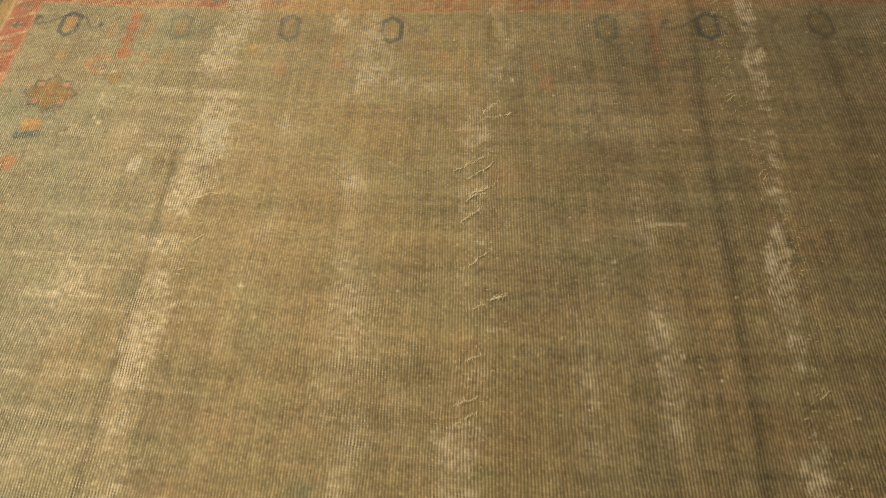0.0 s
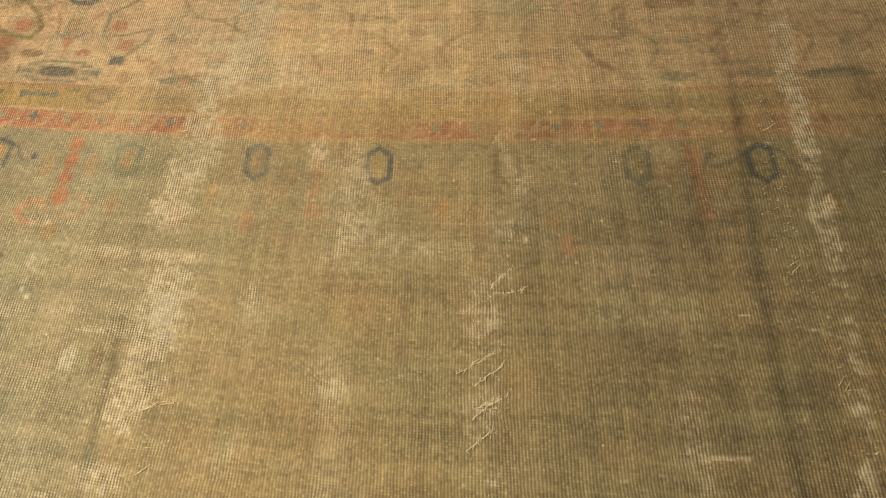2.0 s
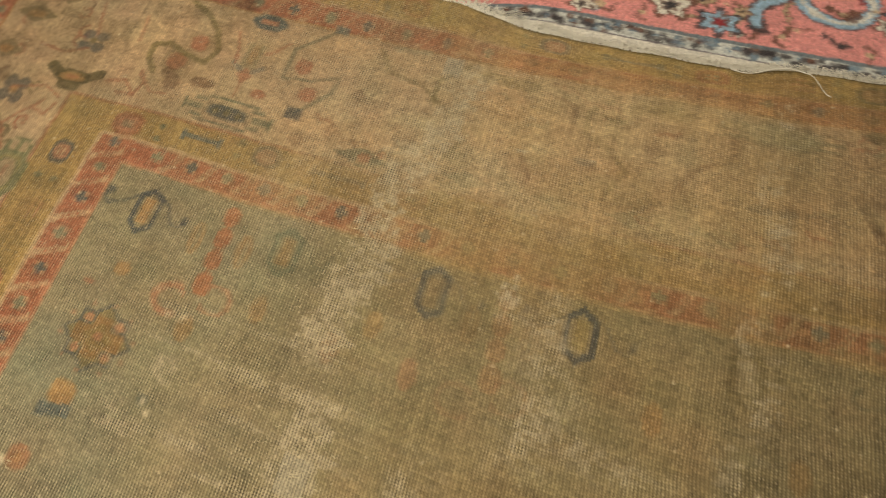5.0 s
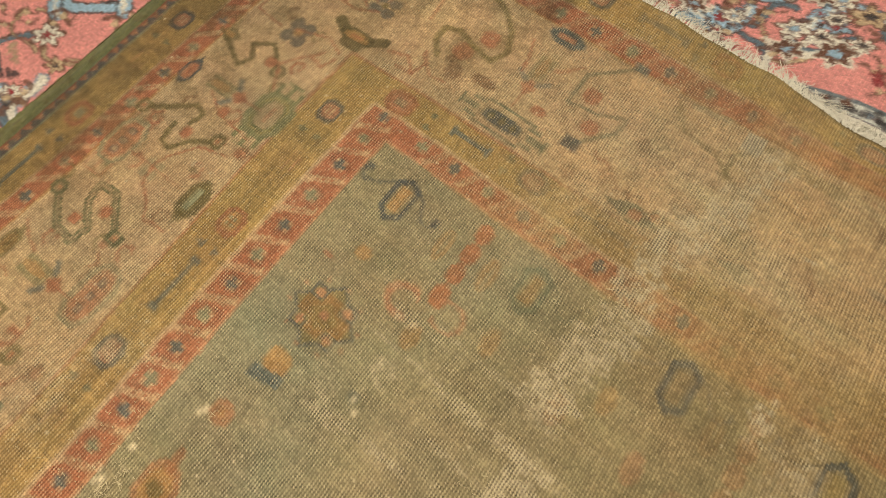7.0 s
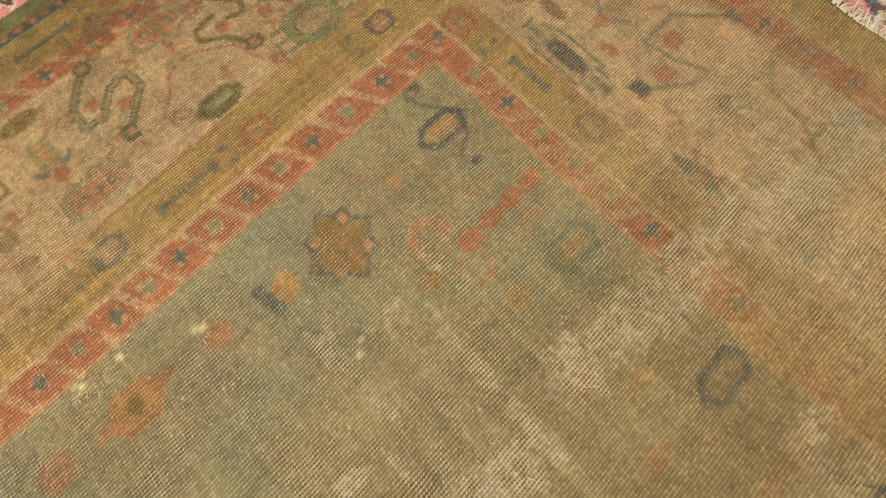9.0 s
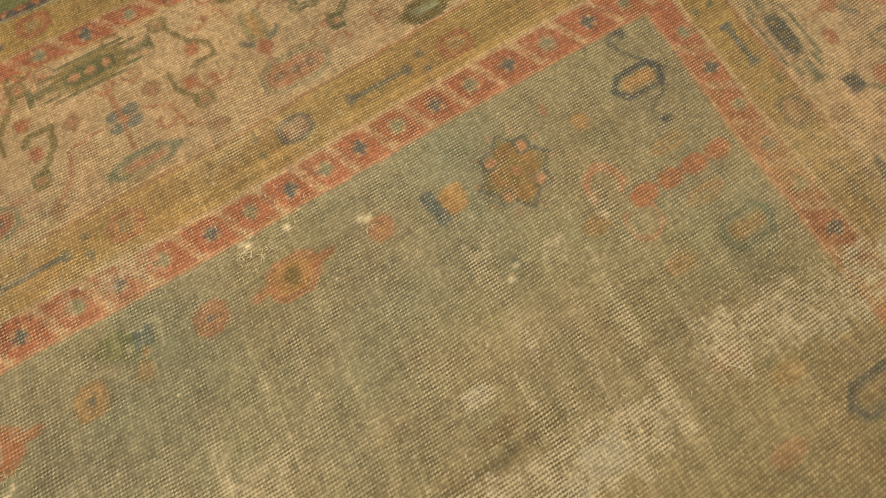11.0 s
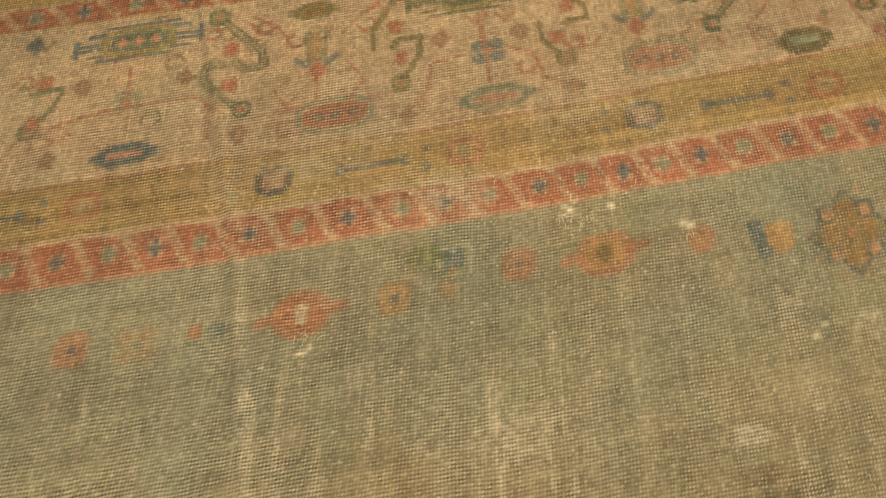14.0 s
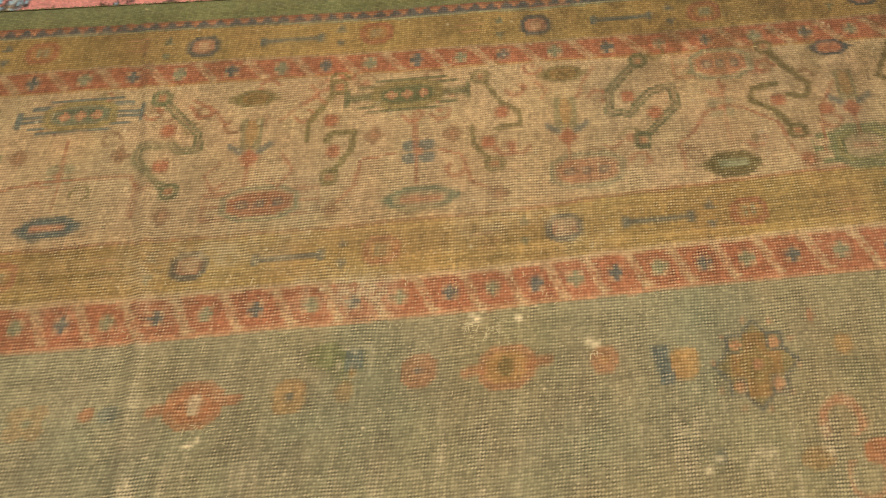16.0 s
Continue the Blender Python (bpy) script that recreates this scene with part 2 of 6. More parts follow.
class Canvas:
    """A rug's knots: u across and v along, the dye of each knot and the piece that it belongs to."""

    def __init__(self, u, v, seed):
        self.u, self.v = u, v
        self.col = np.zeros((len(v), len(u), 3))
        self.wear = np.zeros((len(v), len(u)))
        self.knot = (RIB, ROW)
        self.step = (RIB, 0.004)
        self.pid = np.zeros((len(v) - 1, len(u) - 1), int)
        self.pieces = []
        self.rng = np.random.RandomState(seed)
        self.wobble = value_noise(u, v, 0.03, 0.03, seed + 1, 2) - 0.5

    def piece(self, name, parent=None, label=""):
        self.pieces.append((name, parent, label))
        return len(self.pieces) - 1

    def ink(self, pid, at, reach, turn, colour, shape, strength=1.0, edge=0.0012, own=True):
        """Dyes the knots inside shape(x, y), in the motif's own axes: turn "E" upright, "S" along the side border."""
        cu, cv = at
        a0, a1 = np.searchsorted(self.u, (cu - reach, cu + reach))
        b0, b1 = np.searchsorted(self.v, (cv - reach, cv + reach))
        if a1 - a0 < 2 or b1 - b0 < 2:
            return
        uu = np.round(self.u[a0:a1] / self.step[0]) * self.step[0] - cu
        vv = np.round(self.v[b0:b1] / self.step[1]) * self.step[1] - cv
        du, dv = np.meshgrid(uu, vv)
        x, y = (dv, -du) if turn == "S" else (du, dv)
        d = shape(x, y) + self.wobble[b0:b1, a0:a1] * 0.0024
        alpha = (1 - smooth(d, -edge, edge)) * strength
        self.col[b0:b1, a0:a1] += (colour - self.col[b0:b1, a0:a1]) * alpha[..., None]
        if own:
            inside = d < 0
            cell = inside[:-1, :-1]
            self.pid[b0:b1 - 1, a0:a1 - 1][cell] = pid

    def split(self):
        """Cuts motifs that others cross into pieces of their own; crumbs go back to the ground."""
        parents = [p for _, p, _ in self.pieces]
        rows, cols = self.pid.shape
        seen = np.zeros((rows, cols), bool)
        first = set()
        for r0, c0 in zip(*np.nonzero(np.array([p is not None for p in parents])[self.pid])):
            if seen[r0, c0]:
                continue
            k = self.pid[r0, c0]
            seen[r0, c0] = True
            queue = [(r0, c0)]
            for r, c in queue:
                for a, b in ((r + 1, c), (r - 1, c), (r, c + 1), (r, c - 1)):
                    if 0 <= a < rows and 0 <= b < cols and not seen[a, b] and self.pid[a, b] == k:
                        seen[a, b] = True
                        queue.append((a, b))
            if len(queue) < 8:
                mine = parents[k]
            elif k not in first:
                first.add(k)
                continue
            else:
                mine = self.piece(*self.pieces[k])
            for r, c in queue:
                self.pid[r, c] = mine

    def knot_map(self):
        """Each knot's number across and along, with warps and wefts that wander."""
        U, V = np.meshgrid(self.u, self.v)
        a = U / self.knot[0] + (value_noise(self.u, self.v, 0.16, 0.22, 35, 2) - 0.5) * 2.4 + (value_noise(self.u, self.v, 0.03, 0.03, 38, 2) - 0.5) * 0.55
        b = (V + 0.05 * U) / self.knot[1] + (value_noise(self.u, self.v, 0.20, 0.14, 37, 2) - 0.5) * 2.4 + (value_noise(self.u, self.v, 0.03, 0.03, 39, 2) - 0.5) * 0.6
        return a, b

    def knotted(self, share, uneven, specks=True):
        """Gives each knot one dye and a tone and wear of its own."""
        a, b = (np.round(k).astype(int) for k in self.knot_map())
        a, b = a - a.min(), b - b.min()
        key = (a * (b.max() + 1) + b).ravel()
        count = np.maximum(np.bincount(key), 1)
        flat = self.col.reshape(-1, 3)
        mean = np.stack([np.bincount(key, flat[:, k]) / count for k in range(3)], 1)
        luck = self.rng.randn(len(count))
        flat += (mean[key] - flat) * share
        flat *= (1 + uneven * luck[key])[:, None].clip(0.5, 1.6)
        if specks:
            # single knots worn down to the white cotton
            flat += (BASE * 1.05 - flat) * (0.6 * smooth(luck[key] + 0.7 * self.wear.ravel(), 2.9, 3.5))[:, None]
        self.wear[:] = np.clip(self.wear * (1 + 0.55 * self.rng.randn(len(count))[key].reshape(self.wear.shape)), 0, 1)

    def build(self, thing, place, mat):
        """One mesh for each piece, with shared borders and one run of smooth normals."""
        P, N = place(self.u, self.v)
        nu = len(self.u)
        quads = np.arange((len(self.v) - 1) * nu).reshape(len(self.v) - 1, nu)[:, :-1]
        quads = np.stack([quads, quads + 1, quads + nu + 1, quads + nu], -1).reshape(-1, 4)
        P, N = P.reshape(-1, 3), N.reshape(-1, 3)
        col = np.clip(self.col.reshape(-1, 3), 0.004, 0.9)
        uv = np.stack([k.ravel() for k in self.knot_map()], 1)
        wear = self.wear.ravel()
        flat, made = self.pid.ravel(), {}
        order = np.argsort(flat, kind="stable")
        bounds = np.searchsorted(flat[order], np.arange(len(self.pieces) + 1))
        for k, (name, parent, label) in enumerate(self.pieces):
            mine = quads[order[bounds[k]:bounds[k + 1]]]
            if not len(mine):
                continue
            used, local = np.unique(mine.ravel(), return_inverse=True)
            mesh = bpy.data.meshes.new(name)
            mesh.vertices.add(len(used))
            mesh.loops.add(local.size)
            mesh.polygons.add(len(mine))
            mesh.vertices.foreach_set("co", P[used].astype(np.float32).ravel())
            mesh.loops.foreach_set("vertex_index", local.astype(np.int32).ravel())
            mesh.polygons.foreach_set("loop_start", np.arange(0, local.size, 4, dtype=np.int32))
            mesh.polygons.foreach_set("use_smooth", np.ones(len(mine), bool))
            mesh.update()
            dyes = mesh.attributes.new("dye", "FLOAT_COLOR", "POINT")
            dyes.data.foreach_set("color", np.c_[col[used], np.ones(len(used))].astype(np.float32).ravel())
            rub = mesh.attributes.new("wear", "FLOAT", "POINT")
            rub.data.foreach_set("value", wear[used].astype(np.float32))
            layer = mesh.uv_layers.new(name="knots")
            layer.data.foreach_set("uv", uv[used][local.ravel()].astype(np.float32).ravel())
            mesh.normals_split_custom_set_from_vertices(N[used].tolist())
            mesh.materials.append(mat)
            ob = new(name, mesh)
            ob.parent = made.get(parent, thing)
            made[k] = ob
            if label:
                tagged(ob, label)
        return made


def grid_normals(P):
    du, dv = np.gradient(P, axis=1), np.gradient(P, axis=0)
    N = np.cross(du, dv)
    return N / np.linalg.norm(N, axis=2, keepdims=True)


# ---- the worn rug with a green field ----
def bow(u):
    return np.where(u > 0, -0.033 * np.sin(np.pi * np.clip(u / 1.65, 0, 1)), 0.0)


def end_edge(u):
    """How far the rug's frayed end lies from the field, as v."""
    return 0.541 - 0.016 * smooth(u, 0.25, 0.48) - 0.034 * smooth(u, 0.47, 0.66) - 0.006 * smooth(u, 0.7, 0.95) + 0.016 * smooth(u, 0.98, 1.08) + 0.018 * smooth(u, 1.18, 1.5) + 0.0012 * np.sin(u * 31) + 0.0010 * np.sin(u * 67 + 1)


def lie(u, v):
    """Where the rug's point (u, v) lies on the floor; (0, 0) is the corner of the green field."""
    line = side_line(6, v)
    rim = np.interp(v, (-1.5, -0.85, -0.40, 0.0, 0.5), (0.622, 0.599, 0.587, 0.594, 0.600))
    u = np.where(u < -line, -line + (u + line) * (rim - line) / (0.638 - line), u)
    v = v + smooth(v, 0.40, 0.516) * (end_edge(u) - 0.516)
    return -1.003 + u + 0.018 * v, 1.617 - 0.118 * u + v + bow(u)


SIDE = (0.0, 0.056, 0.165, 0.436, 0.488, 0.567, 0.588, 0.638)
# the side bands waver: their outer lines at these places along the rug
ALONG = (-1.5, -1.1, -0.85, -0.58, -0.40, -0.20, 0.0)
WAVER = ((-0.003, -0.009, -0.008, -0.005, 0.001, 0.001, 0.0), (0.064, 0.055, 0.053, 0.053, 0.065, 0.066, 0.067), (0.149, 0.145, 0.142, 0.145, 0.158, 0.166, 0.172),
         (0.438, 0.431, 0.425, 0.420, 0.415, 0.412, 0.412), (0.483, 0.475, 0.467, 0.460, 0.461, 0.459, 0.462), (0.561, 0.551, 0.541, 0.536, 0.537, 0.545, 0.550), (0.579, 0.566, 0.558, 0.556, 0.558, 0.562, 0.570))


def side_line(k, v):
    """How far the outer line of side band k lies from the field's corner line, at v."""
    return np.interp(v, ALONG, WAVER[k])


def side_mid(k, v):
    """The middle of side band k, as u."""
    return -float(side_line(k - 1, v) + side_line(k, v)) / 2


END = (0.0, 0.050, 0.116, 0.396, 0.446, 0.516, 0.518, 0.520)


def folds(U, V):
    """Height of the rug's creases and waves over the floor."""
    def ridge(d, w):
        return np.exp(-((d / w) ** 2))
    near = 1 - smooth(U, 0.22, 0.42)
    z = 0.0032 * ridge(V - (-1.108 + 0.13 * U - 0.06 * np.minimum(U, 0) ** 2), 0.009) * near
    z = z - 0.0018 * ridge(V - (-1.132 + 0.13 * U), 0.012) * near
    z = z - 0.0014 * ridge(U - (1.420 + 0.06 * V + 0.006 * np.sin(V * 5)), 0.009) + 0.0010 * ridge(U - (1.455 + 0.05 * V), 0.020)
    z = z - 0.0008 * ridge(U - (0.425 + 0.01 * np.sin(V * 7)), 0.010) + 0.0008 * ridge(U - (0.475 + 0.012 * np.sin(V * 6)), 0.025)
    z = z + 0.0008 * ridge(U - (0.975 + 0.02 * np.sin(V * 9)), 0.02)
    return z * smooth(V, -2.4, -1.9)


def rug_surface(u, v):
    U, V = np.meshgrid(u, v)
    X, Y = lie(U, V)
    a, _ = Canvas(u, v, 1).knot_map()
    rib = np.cos(2 * np.pi * a) * 0.00030 * (0.5 + value_noise(u, v, 0.06, 0.06, 33, 2))
    row = (value_noise(u, v, 0.012, 0.008, 34, 1) - 0.5) * 0.0006
    wave = (value_noise(u, v, 0.35, 0.35, 31, 2) - 0.5) * 0.005 + (value_noise(u, v, 0.05, 0.05, 32, 2) - 0.5) * 0.0012
    lift = 0.004 * smooth(-U, 0.575, 0.60)
    Z = 0.0 + rib + row + wave + folds(U, V) + lift
    return np.stack([X, Y, Z], -1)


def placed(u, v):
    P = rug_surface(u, v)
    return P, grid_normals(P)


def bands(canvas):
    """Bands of the rug, from the field outwards; returns their piece numbers."""
    named = (("field", "faded sage-green worn wool field"), ("inner_stripe", "brick-red inner guard stripe with cream slants"), ("inner_guard", "old-gold inner guard band"),
             ("main_border", "cream main border with vines and palmettes"), ("outer_stripe", "brick-red outer guard stripe"), ("outer_guard", "old-gold outer guard band"),
             ("zigzag_stripe", "narrow zigzag stripe in blue and red"), ("selvedge", "thick dark green wool selvedge"))
    ids = [canvas.piece(n, None, lab) for n, lab in named]
    u, v = canvas.u, canvas.v
    ui, vi = (u[:-1] + u[1:]) / 2, (v[:-1] + v[1:]) / 2

    def index(uu, vv):
        side = sum((-uu[None, :] > side_line(k, vv)[:, None]).astype(int) for k in range(7))
        end = np.searchsorted(END, vv, side="left")
        return np.maximum(side, np.minimum(end, 5)[:, None])
    canvas.pid[:] = index(ui, vi)
    base = np.array([FIELD, RED, GOLD, CREAM, RED, GOLD, PINK, GREEN])
    U, V = np.meshgrid(u, v)
    jitter = canvas.wobble * 0.004 + (value_noise(u, v, 0.12, 0.12, 36, 2) - 0.5) * 0.005
    s, e = -U + jitter, V + jitter
    canvas.col[:] = base[0]
    for k in range(1, 8):
        inside = s > side_line(k - 1, V) if k > 5 else (s > side_line(k - 1, V)) | (e > END[k - 1])
        canvas.col[inside] = base[k]
    # single rows of another dye between the bands
    for k, tone, width, strength in ((0, PINK * 1.15, 0.0034, 0.8), (1, CREAM * 1.05, 0.0042, 0.8), (2, RED * 0.85, 0.0034, 0.6), (3, OCHRE, 0.003, 0.6), (4, CREAM * 0.9, 0.003, 0.6), (5, SAGE * 1.2, 0.003, 0.8), (6, RED * 0.8, 0.004, 0.9)):
        line = (abs(s - side_line(k, V)) < width) & ((e <= END[k]) if k < 5 else True)
        if k < 5:
            line = line | ((abs(e - END[k]) < width) & (s <= side_line(k, V)))
        canvas.col += (tone - canvas.col) * (line * strength)[..., None]
    n = lambda su, sv, seed, o=3: value_noise(u, v, su, sv, seed, o)  # noqa: E731
    tan_mix = smooth(U, 0.14, 0.55) * 0.7 + smooth(n(0.4, 0.4, 41), 0.40, 0.75) * 0.35
    inner = (U > 0.0) & (V < 0.0)
    canvas.col += (TAN - canvas.col) * np.where(inner, np.clip(tan_mix, 0, 1) * (0.9 + 0.1 * smooth(-V, 0.20, 0.34)), 0)[..., None]
    return ids


def cross_row(c, pid, middle, turn, places, width, slant, strength=0.62, first=0):
    """Small crosses with cream corners, in turn blue and pale green, and broad cream slants between them."""
    for k, t in enumerate(places):
        at = (middle(t), t) if turn == "S" else (t, middle(t))
        blue = (k + first) % 2 == 0
        tone, r, q = (BLUE * 0.95, 0.0105, 0.0125) if blue else (SAGE * 0.95, 0.0110, 0.0125)
        p = c.piece("cross_motif", pid, "slate-blue knotted cross" if blue else "pale green knotted cross")
        c.ink(p, at, 0.03, turn, CREAM * 1.05, lambda x, y: rect(abs(x) - r * 0.70, abs(y) - q * 0.66, 0.0032, 0.0036), 0.60)
        c.ink(p, at, 0.03, turn, tone, lambda x, y: np.minimum(rect(x, y, r, 0.0042), rect(x, y, 0.0042, q)), 0.9)
        if k + 1 == len(places):
            break
        h, step = (t + places[k + 1]) / 2, places[k + 1] - t
        at = (middle(h), h) if turn == "S" else (h, middle(h))
        p = c.piece("slant_motif", pid, "cream slanting bar")
        g, w = step * 0.16, width / 2 - 0.006
        c.ink(p, at, 0.06, turn, CREAM * 1.05, lambda x, y: np.maximum(stroke(x, y, ((-g, slant * w), (g, -slant * w)), 0.0110), -stroke(x, y, ((-g * 0.6, slant * w * 0.5), (g * 0.6, -slant * w * 0.5)), 0.0030)), strength)
        for e in (-1, 1):
            c.ink(p, at, 0.06, turn, CREAM * 1.05, lambda x, y: rect(x + e * (g + 0.005), y - e * slant * w, 0.006, 0.0028), strength * 0.9)


def ring(c, pid, at, turn, outer, inner, heart, rx, ry, fade=1.0, label=""):
    p = c.piece("rosette_motif", pid, label)
    c.ink(p, at, 0.07, turn, outer, lambda x, y: octagon(x, y, rx, ry), fade)
    c.ink(p, at, 0.07, turn, inner, lambda x, y: octagon(x, y, rx * 0.66, ry * 0.66), fade)
    c.ink(p, at, 0.07, turn, heart, lambda x, y: np.minimum(rect(abs(x) - rx * 0.2, abs(y) - ry * 0.2, rx * 0.15, ry * 0.13), 1), fade * 0.9)


def guard_unit(c, pid, turn, centre, t0, length, fade=1.0, short=False):
    """One repeat of the gold guards: a blue ring, a bar, paired triangles and a red ring."""
    def at(t, off=0.0):
        return (centre + off, t) if turn == "S" else (t, centre + off)
    ring(c, pid, at(t0), turn, NAVY, PINK, CREAM, 0.026, 0.022, 0.85 * fade, "slate-blue ring rosette with a pink heart")
    if short:
        for off in (-0.017, 0.017):
            spot(c, pid, at(t0 - 0.108 * length, off), 0.009, TEAL, "small blue-green triangle", 0.7 * fade, "triangle_motif", turn, diamond)
        return
    p = c.piece("bar_motif", pid, "thin slate-blue bar with splayed ends")
    m = t0 + 0.265 * length
    c.ink(p, at(m), 0.09, turn, BLUE, lambda x, y: np.minimum(rect(x, y, 0.046, 0.0036), rect(abs(x) - 0.046, y, 0.005, 0.009)), 0.85 * fade)
    for dt in (-0.108 * length, 0.412 * length):
        for off in (-0.017, 0.017):
            p = c.piece("triangle_motif", pid, "small blue-green triangle")
            s = 1 if off > 0 else -1
            c.ink(p, at(t0 + dt, off), 0.03, turn, TEAL if dt < 0 else BLUE, lambda x, y: np.maximum(abs(x) - 0.010 * (1 - (y * s if turn == "E" else -y * s) / 0.011) / 2, abs(y) - 0.008), 0.75 * fade)
    ring(c, pid, at(t0 + 0.519 * length), turn, RED, OCHRE, SAGE, 0.027, 0.023, 0.85 * fade, "brick-red ring rosette with a pale heart")
    p = c.piece("gold_panel", pid, "darker old-gold panel between the rosettes")
    c.ink(p, at(t0 + 0.73 * length), 0.09, turn, GOLD * 0.80, lambda x, y: rect(x, y, 0.055, 0.022), 0.45 * fade, 0.006)
    p = c.piece("dash_motif", pid, "three pale pink dashes")
    for off in (-0.013, 0.0, 0.013):
        c.ink(p, at(t0 + 0.80 * length, off), 0.05, turn, PINK * 1.1, lambda x, y: rect(x, y, 0.022 - abs(off) * 0.4, 0.002), 0.5 * fade)


def palmette(c, pid, at, turn, rx, ry, rim, fill, heart, label, prongs=0, fade=0.8, name="palmette_motif"):
    """A long lobed cartouche with a rim, a heart and pronged ends."""
    p = c.piece(name, pid, label)
    if prongs:
        for s in (-1, 1):
            for y0 in (-0.55, 0.0, 0.55):
                c.ink(p, at, rx * 2.3, turn, rim, lambda x, y: rect(x - s * rx * 1.12, y - y0 * ry, rx * (0.42 if y0 == 0 else 0.30), ry * 0.13), fade)
            c.ink(p, at, rx * 2.3, turn, rim, lambda x, y: rect(x - s * rx * 1.5, y, rx * 0.05, ry * 0.42), fade)
    else:
        for s in (-1, 1):
            c.ink(p, at, rx * 2.3, turn, rim, lambda x, y: diamond(x - s * rx * 1.05, y, rx * 0.42, ry * 0.4), fade)
    c.ink(p, at, rx * 2, turn, rim, lambda x, y: octagon(x, y, rx, ry), fade)
    c.ink(p, at, rx * 2, turn, fill, lambda x, y: octagon(x, y, rx * 0.80, ry * 0.70), fade)
    for k in (-1, 0, 1):
        c.ink(p, at, rx * 2, turn, heart, lambda x, y: octagon(x - k * rx * 0.42, y, rx * 0.16, ry * 0.32), fade * 0.9)
    return p


def leaf(c, pid, at, turn, rx, ry, rim, fill, vein, label, fade=0.8):
    """A long leaf with pointed ends: a dark rim, a pale gap and a bar in its heart."""
    p = c.piece("leaf_motif", pid, label)
    c.ink(p, at, rx * 2, turn, rim, lambda x, y: np.minimum(diamond(x, y, rx * 1.34, ry * 0.5), rect(x, y, rx * 1.08, ry * 0.34)), fade)
    c.ink(p, at, rx * 2, turn, rim, lambda x, y: octagon(x, y, rx * 0.90, ry), fade)
    c.ink(p, at, rx * 2, turn, fill, lambda x, y: octagon(x, y, rx * 0.74, ry * 0.62), fade * 0.85)
    c.ink(p, at, rx * 2, turn, vein, lambda x, y: rect(x, y, rx * 0.58, ry * 0.28), fade)


def vine(c, pid, points, width, colour, label, fade=0.8, name="vine_motif", heart=None):
    """A bent stem through points of the rug."""
    p = c.piece(name, pid, label)
    mu, mv = (sum(q[k] for q in points) / len(points) for k in (0, 1))
    reach = max(max(abs(q[0] - mu), abs(q[1] - mv)) for q in points) + width * 2
    local = [(a - mu, b - mv) for a, b in points]
    c.ink(p, (mu, mv), reach, "E", colour, lambda x, y: stroke(x, y, local, width), fade)
    if heart is not None:
        c.ink(p, (mu, mv), reach, "E", heart, lambda x, y: stroke(x, y, local, width * 0.3), fade * 0.6)
    return p


def spot(c, pid, at, r, colour, label, fade=0.75, name="spot_motif", turn="E", shape=octagon, ry=None):
    p = c.piece(name, pid, label)
    c.ink(p, at, r * 2.5 + (ry or 0), turn, colour, lambda x, y: shape(x, y, r, ry or r), fade)
    return p


def blossom(c, pid, at, turn, label="", fade=0.8):
    """A plant with an ochre body, two blue leaves and a red foot."""
    p = c.piece("plant_motif", pid, label or "ochre plant with blue leaves and a red foot")
    c.ink(p, at, 0.1, turn, RED, lambda x, y: stroke(x, y, ((0, -0.03), (0, -0.10)), 0.006), fade * 0.6)
    c.ink(p, at, 0.1, turn, LEAF, lambda x, y: np.maximum(rect(x, y, 0.017, 0.030), -rect(x, y - 0.02, 0.006, 0.02)), fade * 0.7)
    c.ink(p, at, 0.1, turn, OCHRE, lambda x, y: ellipse(x, y - 0.002, 0.009, 0.026), fade * 0.8)
    for s in (-1, 1):
        c.ink(p, at, 0.1, turn, BLUE, lambda x, y: stroke(x, y, ((s * 0.014, -0.034), (s * 0.030, -0.022)), 0.011), fade * 0.85)
    c.ink(p, at, 0.1, turn, RED, lambda x, y: diamond(x, y + 0.046, 0.016, 0.018), fade)


def flower(c, pid, at, turn, tone, heart, r, label, fade=0.85):
    """Four petals round a heart."""
    p = c.piece("flower_motif", pid, label)
    for a in (1, -1):
        for b in (1, -1):
            c.ink(p, at, r * 2, turn, tone, lambda x, y: ellipse(x - a * r * 0.44, y - b * r * 0.41, r * 0.46, r * 0.38), fade * 0.85)
    c.ink(p, at, r * 2, turn, heart, lambda x, y: rect(x, y, r * 0.22, r * 0.22), fade)


